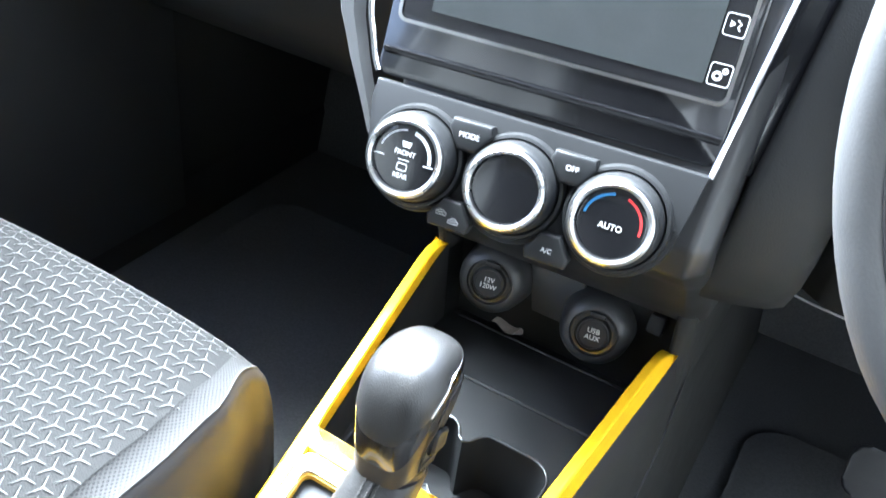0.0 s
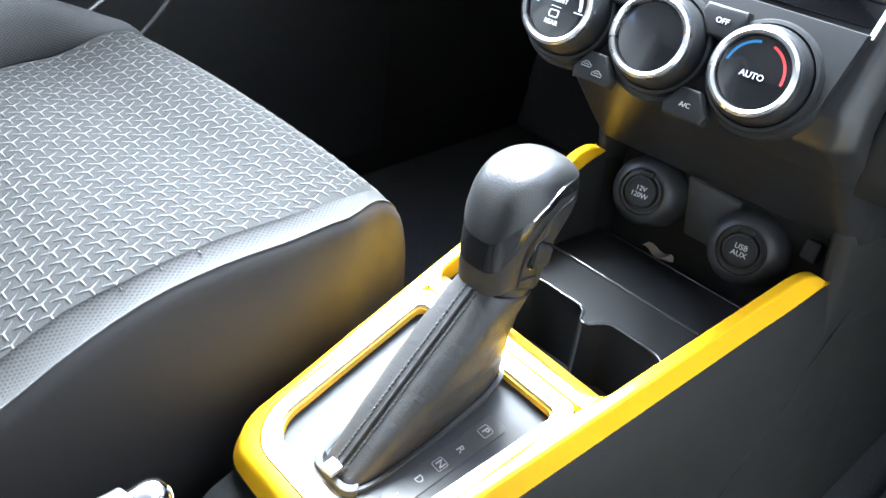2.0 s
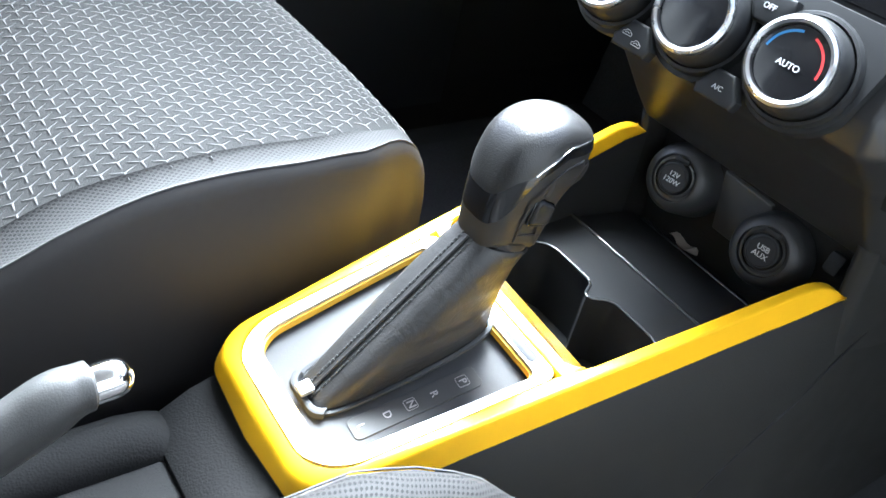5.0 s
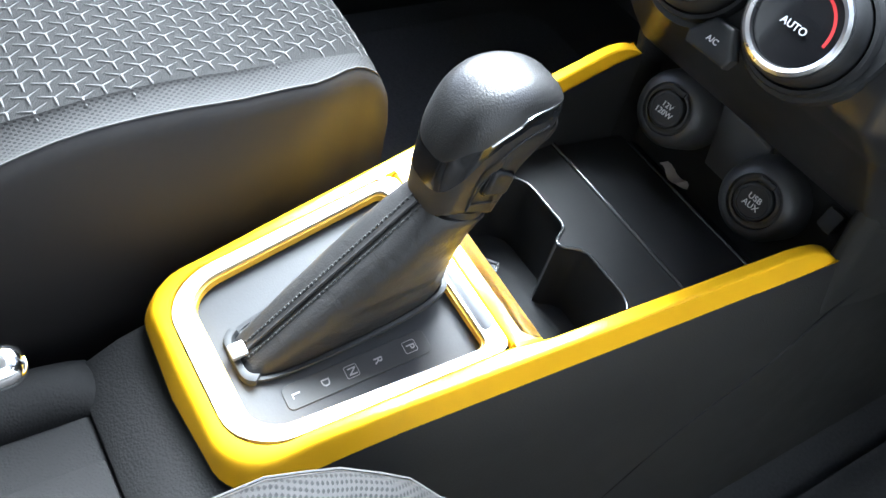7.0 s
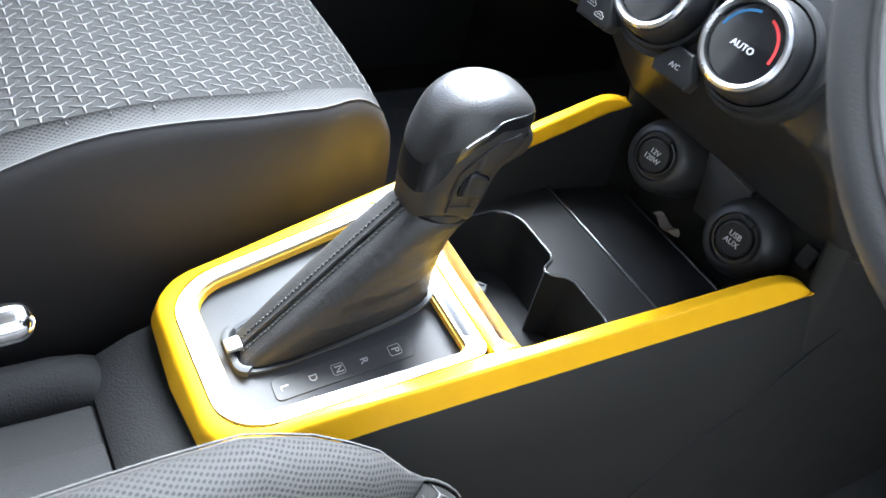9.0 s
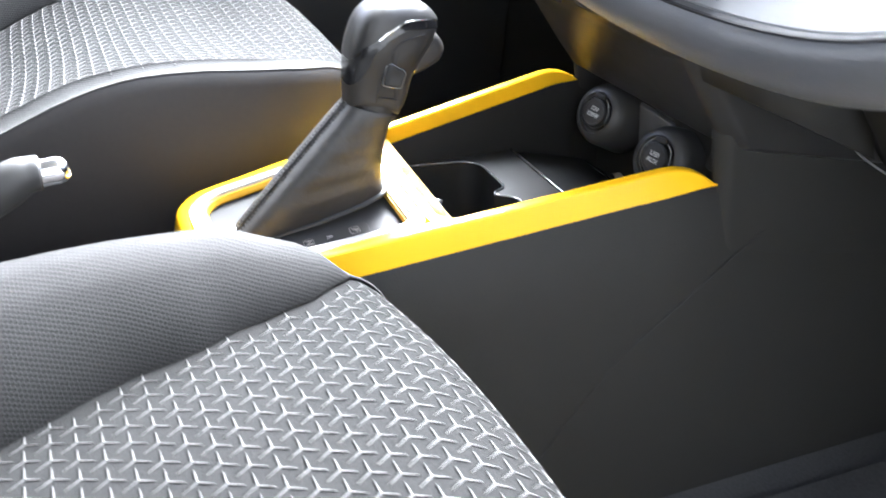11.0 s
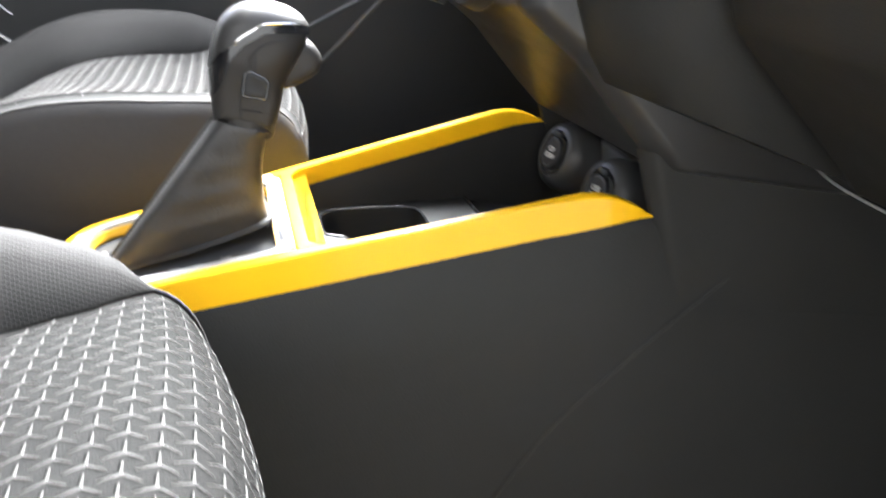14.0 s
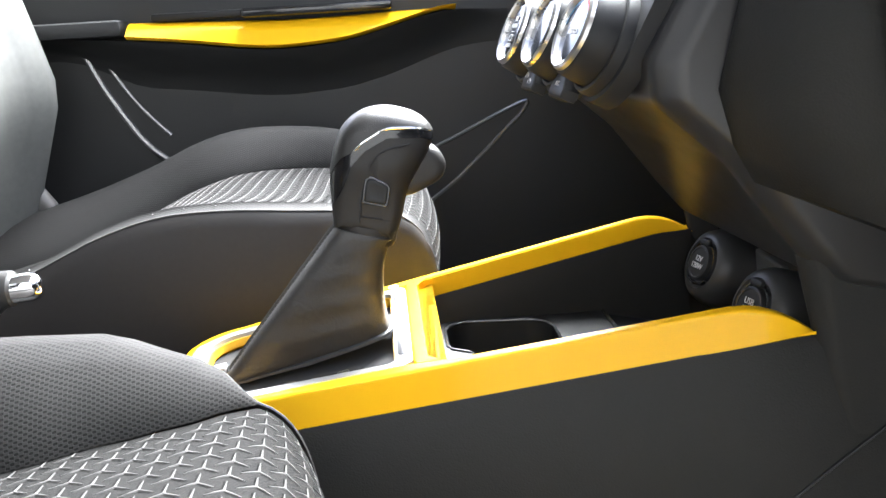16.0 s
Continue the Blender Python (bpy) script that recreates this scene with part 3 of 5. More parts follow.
def seat(name, cx, inner, dy, dz, line_yz, widths, creases, talls, lifts, bow_by, dip, base, label, group):
    """A front seat cushion with its insert, bolsters and skirts. inner: the side towards the console, -1 or 1.
    line_yz: the cushion's middle line from rear to front. By rows of (y, value): widths, half the width;
    creases, where the insert ends on the inner and the outer side; talls, the bolsters' height; lifts, how it fades ahead.
    dip: how far the insert's middle lies off the line; base: how far its outer edge does."""
    root = thing(name, (cx, dy, 0.05), label, "car seat", group)
    n = 40
    line = [p + Vector((cx, dy, dz)) for p in curve([(0, y, z) for y, z in line_yz], n)]
    arcl = [0.0]
    for a, b in zip(line, line[1:]):
        arcl.append(arcl[-1] + (b - a).length)
    ys = [p.y - dy for p in line]
    frac = [j / (n - 1) for j in range(n)]

    def normal(j):
        d = line[min(j + 1, n - 1)] - line[max(j - 1, 0)]
        return Vector((0, -d.z, d.y)).normalized()

    def hw(j):
        return along(widths, ys[j]) - 0.012 * smooth(0.80, 1.0, frac[j])

    def edge(sd, j):
        return min(0.996, along(creases[0] if sd == inner else creases[1], ys[j]) / hw(j))

    def bow(s, j):
        """The front edge is bowed: it draws back towards the corners."""
        return bow_by * abs(s) ** 2.4 * smooth(0.40, 0.75, frac[j])

    def at(s, j, h):
        return line[j] + Vector((s * hw(j), bow(s, j), 0)) + normal(j) * h

    def lift(j):
        return along(lifts, ys[j]) if j < n * 0.62 or ys[j] > lifts[-1][0] else lifts[-1][1]

    def fade(sd, j):
        """The bolster sinks to the insert where it runs out."""
        return smooth(-0.004, 0.022, (1 - edge(sd, j)) * hw(j)) if inner < 0 else 1.0

    def insert_point(q, j):
        sd = 1 if q > 0 else -1
        h = dip * (1 - q * q) - 0.002 * abs(q) ** 6 + (base * q * q if sd != inner else 0.0)
        return at(q * edge(sd, j), j, h * (lift(j) if dip < 0 else 1))

    def grid(cols, mat, nm, label=""):
        bm = bmesh.new()
        uvl = bm.loops.layers.uv.new()
        vs = [[bm.verts.new(c(j)) for c in cols] for j in range(n)]
        for j in range(n - 1):
            for i in range(len(cols) - 1):
                f = bm.faces.new((vs[j][i], vs[j][i + 1], vs[j + 1][i + 1], vs[j + 1][i]))
                for lp, (jj, ii) in zip(f.loops, ((j, i), (j, i + 1), (j + 1, i + 1), (j + 1, i))):
                    lp[uvl].uv = (arcl[jj], (cols[ii](jj) - cols[0](jj)).length)
        return part(nm, bm, mat, root, label)

    grid([lambda j, q=q / 8: insert_point(q, j) for q in range(-8, 9)], FABRIC, "insert", "dark woven seat insert with pale three-armed marks")
    prof = [(0.0, -0.001), (0.05, 0.006), (0.18, 0.015), (0.35, 0.024), (0.55, 0.030), (0.75, 0.030), (0.9, 0.026), (1.0, 0.020)]
    for sd in (-1, 1):
        t0, t1 = talls[0] if sd == inner else talls[1]
        tall = [t0 + (t1 - t0) * smooth(0.15, 0.52, f) for f in frac]
        low = base if sd != inner else 0.0
        bol = [lambda j, q=q, h=h: at(sd * (edge(sd, j) + (1 - edge(sd, j)) * q), j, (h * tall[j] * fade(sd, j) + low * (1 - q)) * lift(j)) for q, h in prof]
        grid(bol, MESH, "bolster", "black perforated mesh bolster")
        skirt = [(1.0, 0.0), (1.018, -0.004), (1.032, -0.014), (1.04, -0.04), (1.04, -0.08), (1.02, -0.13), (0.99, -0.18), (0.96, -0.24)]

        def sk(q, h):
            def f(j):
                p = at(sd * 1.0, j, 0.020 * tall[j] * lift(j) * fade(sd, j))
                low = h * (1 - 0.75 * smooth(0.72, 1.0, frac[j]))
                front = smooth(0.55, 0.72, frac[j]) if inner < 0 else 0.0
                return Vector((p.x + sd * (q - 1) * 0.2 * (1 - 0.9 * front), p.y + (0.004 * smooth(0.6, 0.8, frac[j]) - 0.007 * front if h < -0.002 else 0), max(0.07, p.z + low)))
            return f

        grid([sk(q, h) for q, h in skirt], SIDE, "side_panel", "plain dark upholstered side")
        seam = [at(sd * 1.003, j, 0.0212 * tall[j] * lift(j) * fade(sd, j)) for j in range(0, n - 4)]
        part("piping", tube(seam, 0.0007, 6), SEAM, root, "fine grey stitched seam")

    # pale woven marks lying on the insert: three arms each, on a triangular lattice
    def surf(x, a):
        a = min(max(a, 0.0), arcl[-1] - 1e-4)
        j = 0
        while j < n - 2 and arcl[j + 1] < a:
            j += 1
        t = (a - arcl[j]) / (arcl[j + 1] - arcl[j])
        sd = 1 if x > 0 else -1
        e0, e1 = edge(sd, j) * hw(j), edge(sd, j + 1) * hw(j + 1)
        up = normal(j).lerp(normal(j + 1), t)
        return insert_point(x / e0, j).lerp(insert_point(x / e1, j + 1), t) + up * 0.0003, e0 + (e1 - e0) * t, up

    bm, shade_lines = bmesh.new(), bmesh.new()
    pitch = 0.0152
    rowh = pitch * math.sqrt(3) / 2
    turn = 0 if inner > 0 else 60
    for r_ in range(60):
        a = 0.10 + r_ * rowh
        if a > arcl[-1] - 0.02:
            break
        for c in range(-16, 17):
            x = c * pitch + (pitch / 2 if r_ % 2 else 0)
            if abs(x) < surf(x, a)[1] - 0.004:
                for ang in (turn, turn + 120, turn + 240):
                    th = radians(ang)
                    d, sidev = Vector((math.cos(th), math.sin(th))), Vector((-math.sin(th), math.cos(th)))
                    # a dark strip along one side of each arm paints its shadow
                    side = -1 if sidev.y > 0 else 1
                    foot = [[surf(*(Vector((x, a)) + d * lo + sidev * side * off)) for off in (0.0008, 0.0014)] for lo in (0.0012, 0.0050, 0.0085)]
                    vs = [[shade_lines.verts.new(p + up * 0.0001) for p, _, up in row] for row in foot]
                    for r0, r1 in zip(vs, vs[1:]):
                        shade_lines.faces.new((r0[0], r0[1], r1[1], r1[0]))
                    rows = []
                    for lo, wd, tall_ in ((0.0, 0.0010, 0.00022), (0.0045, 0.0007, 0.0002), (0.0094, 0.0003, 0.0001)):
                        row = []
                        for sg in (1, 0.35, -0.35, -1):
                            foot, _, up = surf(*(Vector((x, a)) + d * lo + sidev * wd * sg))
                            row.append(bm.verts.new(foot + up * (tall_ if abs(sg) < 1 else -0.0007)))
                        rows.append(row)
                    for r0, r1 in zip(rows, rows[1:]):
                        for i in range(3):
                            bm.faces.new((r0[i], r0[i + 1], r1[i + 1], r1[i]))
    bmesh.ops.recalc_face_normals(bm, faces=bm.faces)
    ob = part("woven_mark", bm, MARK, root, "pale grey three-armed woven marks", keep=True)
    tagged(ob, kind="stuff")
    bmesh.ops.recalc_face_normals(shade_lines, faces=shade_lines.faces)
    tagged(part("mark_shade", shade_lines, MARK_SHADE, root, "dark lines painting the shade along one side of the woven marks", keep=True), kind="stuff")
    return root


PASSENGER_LINE = [(-0.36, 0.318), (-0.25, 0.350), (-0.16, 0.384), (-0.10, 0.413), (-0.05, 0.429), (0.0, 0.433), (0.05, 0.4315), (0.10, 0.4275), (0.142, 0.4215), (0.170, 0.411), (0.187, 0.392), (0.193, 0.362), (0.187, 0.30), (0.177, 0.25), (0.165, 0.20)]
DRIVER_LINE = [(-0.36, 0.315), (-0.25, 0.34), (-0.12, 0.368), (0.0, 0.389), (0.08, 0.399), (0.142, 0.405), (0.180, 0.395), (0.200, 0.366), (0.206, 0.317), (0.201, 0.25), (0.190, 0.19)]
passenger = seat("passenger_seat", -0.333, 1, 0.007, 0.0, PASSENGER_LINE, [(-0.4, 0.222), (-0.10, 0.232), (0.04, 0.2285), (0.10, 0.223), (0.165, 0.205), (0.20, 0.196)], ([(-0.4, 0.185), (-0.09, 0.205), (-0.05, 0.211), (0.05, 0.207), (0.12, 0.200), (0.19, 0.185)], [(-0.4, 0.10), (-0.10, 0.150), (0.08, 0.182), (0.19, 0.186)]), ((-0.15, -0.15), (1.0, 0.85)), [(0.06, 1.0), (0.155, 0.10)], -0.016, -0.022, -0.026, "dark fabric passenger seat with pale three-armed marks", "front seats")
driver = seat("driver_seat", 0.345, -1, -0.082, -0.038, DRIVER_LINE, [(-0.4, 0.236), (0.07, 0.240), (0.10, 0.233), (0.125, 0.222), (0.155, 0.200), (0.20, 0.190)], ([(-0.4, 0.06), (-0.12, 0.115), (0.032, 0.155), (0.077, 0.1705), (0.115, 0.178), (0.140, 0.188), (0.158, 0.199), (0.2, 0.205)], [(-0.4, 0.06), (-0.12, 0.115), (0.032, 0.155), (0.157, 0.185), (0.2, 0.183)]), ((2.2, 1.15), (1.5, 1.12)), [(0.075, 1.0), (0.112, 0.74), (0.142, 0.40), (0.17, 0.08)], -0.019, 0.006, 0.0, "dark fabric driver seat with mesh bolsters, beside the console", "front seats")


def backrest(root, cx, y0, z0):
    """A backrest, leaning back, with side bolsters."""
    rings = []
    for k in range(18):
        t = k / 17
        z, y = z0 + 0.60 * t, y0 - 0.05 * max(0.0, 0.3 - t) / 0.3 - 0.17 * max(0.0, t - 0.35)
        w = 0.225 + 0.015 * math.sin(math.pi * t) - 0.03 * t**3
        row = []
        for i in range(36):
            a = 2 * math.pi * i / 36
            c, s = math.cos(a), math.sin(a)
            x = w * math.copysign(abs(c) ** 0.5, c)
            d = 0.06 * math.copysign(abs(s) ** 0.6, s)
            if s > 0:
                d += 0.045 * smooth(0.55, 0.9, abs(x) / w) * (1 - 0.4 * smooth(0.95, 1.0, abs(x) / w))
            row.append(Vector((cx + x, y + d, z)))
        rings.append(row)
    return part("backrest", loft(rings), BACKREST_LIT, root, "dark padded backrest, its colour lightened for the window light")


backrest(passenger, -0.345, -0.358, 0.31)
part("hinge_cover", box((0.026, 0.045, 0.050), pose(-0.552, -0.312, 0.362, 35, 0, 0), 0.012, 4), material("pale_grey_hinge_plastic", (0.10, 0.095, 0.09), 0.5, vary=0.08, bump=0.1), passenger, "pale grey hinge cover beside the backrest")

# ---------- dashboard and centre stack ----------
YAW = 7.0
STACK = pose(0, 0.256, 0.567, 0, 0, YAW) @ pose(0, 0, 0, 90 - 22, 0, 0) @ pose(0, 0, -0.022)
stack = thing("centre_stack", (0, 0.4, 0.30), "dark centre stack with climate dials, buttons and power sockets", "dashboard unit")


def side_profile(pts, x0, x1, bm=None, bevel=0.0):
    """A slab with the given outline in y and z between two x."""
    return prism([(y, z) for y, z in pts], x1 - x0, Matrix(((0, 0, 1, x0), (1, 0, 0, 0), (0, 1, 0, 0), (0, 0, 0, 1))), bm=bm, bevel=bevel)


def tapered(rows, soft=0.006):
    """Skins a body from outlines in y and z, each at its own x."""
    bm = loft([[Vector((x, y, z)) for y, z in pts] for x, pts in rows])
    bmesh.ops.recalc_face_normals(bm, faces=bm.faces)
    keen = [e for e in bm.edges if len(e.link_faces) == 2 and e.calc_face_angle(0) > radians(9)]
    if soft:
        bmesh.ops.bevel(bm, geom=keen, offset=soft, segments=3, profile=0.5, affect="EDGES", clamp_overlap=True)
    return bm


hous = [(0.318, 0.615), (0.285, 0.548), (0.288, 0.524), (0.330, 0.490), (0.372, 0.440), (0.395, 0.415), (0.60, 0.38), (0.64, 0.78), (0.395, 0.78)]
housing = part("housing", tapered([(-0.116, [(y + 0.012, z) for y, z in hous]), (-0.108, hous), (0.116, [(y + 0.012, z) for y, z in hous]), (0.126, [(y + 0.028, z) for y, z in hous])]), HOUSING, stack, "satin black housing")
# lower flanks run down into the console
for sd in (-1, 1):
    fl = [(0.380, 0.47), (0.405, 0.385), (0.425, 0.30), (0.44, 0.10), (0.98, 0.10), (0.98, 0.6), (0.5, 0.7), (0.36, 0.6)]
    part("flank", tapered([(sd * 0.1065, fl), (sd * 0.114, [(y + 0.001, z) for y, z in fl]), (sd * 0.1215, [(y + 0.010, z) for y, z in fl])]), BLACK, stack, "black lower flank")
part("socket_panel", side_profile([(0.428, 0.430), (0.446, 0.27), (0.5, 0.26), (0.5, 0.43)], -0.105, 0.105), BLACK, stack, "black socket panel")
dash = thing("dashboard", (0, 0.6, 0.4), "charcoal moulded dashboard across the cabin", "dashboard")
part("body", side_profile([(0.42, 0.72), (0.37, 0.66), (0.40, 0.55), (0.50, 0.47), (0.70, 0.42), (1.0, 0.5), (1.0, 0.73), (0.7, 0.77)], -0.68, -0.13, bevel=0.006), BLACK, dash)
part("body", tapered([(0.122, [(0.53, 0.74), (0.50, 0.66), (0.49, 0.55), (0.53, 0.47), (0.54, 0.43), (0.60, 0.42), (1.0, 0.5), (1.0, 0.75), (0.7, 0.80)]), (0.20, [(0.42, 0.74), (0.35, 0.68), (0.40, 0.52), (0.485, 0.435), (0.50, 0.418), (0.56, 0.415), (1.0, 0.5), (1.0, 0.75), (0.7, 0.80)]), (0.68, [(0.42, 0.74), (0.35, 0.68), (0.40, 0.52), (0.485, 0.43), (0.50, 0.412), (0.56, 0.41), (1.0, 0.5), (1.0, 0.75), (0.7, 0.80)])]), BLACK, dash)
part("body", side_profile([(0.50, 0.76), (0.62, 0.45), (1.0, 0.5), (1.0, 0.75), (0.7, 0.79)], -0.129, 0.1285), BLACK, dash)
# silver line drawn in place of the highlight along the dash's lower edge
part("edge_highlight", tube(curve([(0.135, 0.505, 0.455), (0.155, 0.498, 0.432), (0.185, 0.496, 0.421), (0.28, 0.496, 0.417), (0.40, 0.496, 0.414), (0.66, 0.496, 0.411)], 30), 0.0011, 8), SILVER, dash, "thin silver line painting the highlight on the lower edge")
# chrome edges beside the display and the pale strip on the passenger side
CH_R = [(0.1160, 0.040), (0.1168, 0.046), (0.1225, 0.09), (0.130, 0.150), (0.138, 0.215)]
CH_L = [(-0.1165, 0.047), (-0.1205, 0.054), (-0.1265, 0.070), (-0.1325, 0.088), (-0.139, 0.13), (-0.145, 0.215)]
for ch in (CH_R, CH_L):
    part("edge_strip", tube(curve([STACK @ Vector((x, y, -0.012)) for x, y in ch], 24), 0.0022, 8), CHROME, stack, "slim chrome edge strip")
cheek = [(-0.1135, 0.004), (-0.128, 0.030), (-0.141, 0.052), (-0.155, 0.080), (-0.166, 0.12), (-0.172, 0.215)]
rows = []
for k, (x, y) in enumerate(cheek):
    w = 0.004 + 0.0024 * k
    rows.append([STACK @ Vector(q) for q in ((x - w * 0.3, y, -0.020), (x + w * 0.2, y, -0.010), (x + w, y, -0.011), (x + w * 1.3, y, -0.024), (x, y, -0.040))])
part("cheek", loft(rows), material("satin_grey_cheek", (0.10, 0.10, 0.10), 0.4, metal=0.4, vary=0.06), stack, "satin grey cheek beside the display")
rows, dark = [], []
for x, y, z in ((0.106, -0.050, -0.075), (0.108, -0.035, -0.052), (0.110, -0.01, -0.030), (0.1168, 0.046, -0.016), (0.1225, 0.09, -0.016), (0.130, 0.150, -0.016), (0.138, 0.215, -0.016)):
    bulge = [(x + 0.020, y, z - 0.05), (x + 0.0225, y, z - 0.022), (x + 0.0240, y, z - 0.0195), (x + 0.0265, y, z - 0.0185), (x + 0.031, y, z - 0.0190), (x + 0.040, y, z - 0.022), (x + 0.055, y, z - 0.030), (x + 0.075, y, z - 0.048), (x + 0.088, y, z - 0.075), (x + 0.094, y, z - 0.11)]
    rows.append([STACK @ Vector(q) for q in bulge + [(x + 0.094, y, z - 0.18), (x - 0.01, y, z - 0.18)]])
    dark.append([STACK @ Vector(q) for q in ((x + 0.002, y, z + 0.001), (x + 0.004, y, z - 0.004), (x + 0.010, y, z - 0.013), (x + 0.0235, y, z - 0.024), (x + 0.0235, y, z - 0.05), (x - 0.008, y, z - 0.05))])
part("cheek", loft(rows), BLACK, stack, "black cheek beside the display")
part("side_wall", loft(dark[3:]), PIANO, stack, "gloss black side wall of the display surround")


def panel_outline():
    """Straight above, and scalloped round the dials below."""
    pts = [(0.1165, 0.0415), (-0.1120, 0.0430), (-0.1135, 0.030)]
    for cx, a0, a1 in ((-0.07, 195, 325), (0.0, 215, 325), (0.07, 215, 355)):
        for k in range(13):
            a = radians(a0 + (a1 - a0) * k / 12)
            pts.append((cx + 0.0385 * math.cos(a), 0.0385 * math.sin(a)))
    return pts


panel = part("climate_panel", prism(panel_outline(), 0.014, STACK @ pose(0, 0, -0.016), 0.003), GREY_PANEL, stack, "satin dark grey climate panel")


def face_m(x, y, z=0.0227):
    return STACK @ pose(x, y, z)


def dial(x, face_mat, label):
    m = STACK @ pose(x, 0, 0)
    part("collar", lathe([(0.0352, -0.004), (0.0350, 0.001), (0.0338, 0.0045), (0.0318, 0.005), (0.0310, 0.001)], m), GREY_PANEL, stack, "raised collar round the dial")
    base = part("dial", lathe([(0, 0), (0.0305, -0.002), (0.0302, 0.010), (0.0285, 0.020), (0.0270, 0.0215), (0, 0.0215)], m), BLACK_SMOOTH, stack, label)
    part("ring", lathe([(0.0270, 0.0205), (0.0264, 0.0238), (0.0246, 0.0252), (0.0226, 0.0242), (0.0218, 0.0205)], m, 64), SATIN, base, "satin chrome ring")
    part("face", lathe([(0, 0.0222), (0.019, 0.0222), (0.0219, 0.0216)], m), face_mat, base, "glossy black face")
    return base


def arc_strip(x, r0, r1, a0, a1):
    return lathe([(r0, 0.0224), (r1, 0.0224), (r1, 0.0220)], STACK @ pose(x, 0, 0), 24, arc=(a0, a1))


dial_fan = dial(-0.07, PIANO, "fan and demister dial with a chrome ring")
dial(0.0, PIANO, "round climate display with a chrome ring")
dial_temp = dial(0.07, PIANO, "temperature dial with red and blue arcs")
part("arc", arc_strip(-0.07, 0.0165, 0.0188, 0, 78), WHITE, dial_fan, "white level arc")
part("arc", arc_strip(-0.07, 0.0176, 0.0184, 96, 165), WHITE, dial_fan, "thin white arc")
part("tick", box((0.007, 0.0006, 0.0004), face_m(-0.0525, -0.0015)), WHITE, dial_fan)
part("tick", box((0.007, 0.0006, 0.0004), face_m(-0.0875, -0.0015)), WHITE, dial_fan)
part("divider", box((0.0075, 0.0004, 0.0004), face_m(-0.07, -0.0015)), WHITE, dial_fan)
part("front_label", letters("FRONT", 0.0046, face_m(-0.070, 0.0030)), WHITE, dial_fan, "white word FRONT")
part("rear_label", letters("REAR", 0.0044, face_m(-0.070, -0.0122)), WHITE, dial_fan, "white word REAR")
part("demist_icon", prism([(-0.0035, 0.0024), (0.0035, 0.0024), (0.0024, -0.0012), (-0.0024, -0.0012)], 0.0003, face_m(-0.070, 0.0082)), WHITE, dial_fan, "windscreen demister sign")
part("rear_icon", ring_plate(rounded(0.0072, 0.0050, 0.001, 3), rounded(0.0060, 0.0038, 0.0006, 3), 0.0003, face_m(-0.070, -0.0062)), WHITE, dial_fan, "rear demister sign")
part("red_arc", arc_strip(0.07, 0.0172, 0.0188, -8, 72), RED, dial_temp, "red warm arc")
part("blue_arc", arc_strip(0.07, 0.0172, 0.0188, 98, 172), BLUE, dial_temp, "blue cold arc")
part("auto_label", letters("AUTO", 0.0054, face_m(0.070, -0.0022)), WHITE, dial_temp, "white word AUTO")


def button(outline, x, y, label, text, size, dy=0.0):
    b = part("button", prism(outline, 0.011, STACK @ pose(x, y, -0.003), 0.0022, 3), BLACK_SMOOTH, stack, label)
    if text:
        part("word", letters(text, size, STACK @ pose(x, y + dy, 0.0083)), WHITE, b, "white word " + text)
    return b


keyo = [(-0.0135, 0.010), (0.0135, 0.010), (0.0155, 0.0035), (0.0065, -0.010), (-0.0065, -0.010), (-0.0155, 0.0035)]
keyu = [(x, -y) for x, y in keyo][::-1]
button(keyo, -0.0353, 0.0235, "black MODE button", "MODE", 0.0050, 0.0005)
button(keyo, 0.0353, 0.0225, "black OFF button", "OFF", 0.0050, 0.0005)
recirc = button(keyu, -0.0353, -0.030, "air recirculation button", "", 0)
for k in (-1, 1):
    # a small car outline each, with an arrow
    car = [(-0.0036, -0.0014), (-0.0036, 0.0003), (-0.0022, 0.0008), (-0.0012, 0.0020), (0.0012, 0.0020), (0.0022, 0.0008), (0.0036, 0.0003), (0.0036, -0.0014)]
    m = STACK @ pose(-0.0358 + 0.0048 * k, -0.0315 - 0.0020 * k, 0.0082)
    sgn = tube([m @ Vector((x, y, 0.0001)) for x, y in car], 0.00022, 5, closed=True)
    tube([m @ Vector(p) for p in ((-0.002, -0.0003, 0.0001), (0.0, 0.0006, 0.0001), (0.0016, -0.0003, 0.0001))], 0.00022, 5, sgn)
    part("recirculation_icon", sgn, WHITE, recirc, "white air flow sign")
button(keyu, 0.0340, -0.031, "black A/C button", "A/C", 0.0045, -0.001)

screen = thing("screen_unit", (0, 0.36, 0.62), "gloss black display unit with a chrome outline, switched off", "car display")
SCR = STACK @ pose(0, 0, -0.012)
SC_Y = 0.149
part("fascia", prism(rounded(0.236, 0.178, 0.008, 4, -0.0005, 0.1345), 0.01, SCR @ pose(0, 0, -0.0105), 0.002), PIANO, screen, "gloss black fascia")
part("fascia_step", tube([SCR @ Vector((x, 0.0625, -0.001)) for x in (-0.115, 0, 0.115)], 0.0025, 8, flat=2.2), PIANO, screen, "gloss black step under the display")
disp = part("display", prism(rounded(0.216, 0.126, 0.004, 3, 0.0, SC_Y), 0.0012, SCR @ pose(0, 0, 0.0)), PIANO, screen, "gloss display surround")
part("glass", prism(rounded(0.182, 0.112, 0.001, 2, 0.0025, SC_Y + 0.001), 0.0006, SCR @ pose(0, 0, 0.0012)), SCREEN, disp, "dark grey glass, switched off")
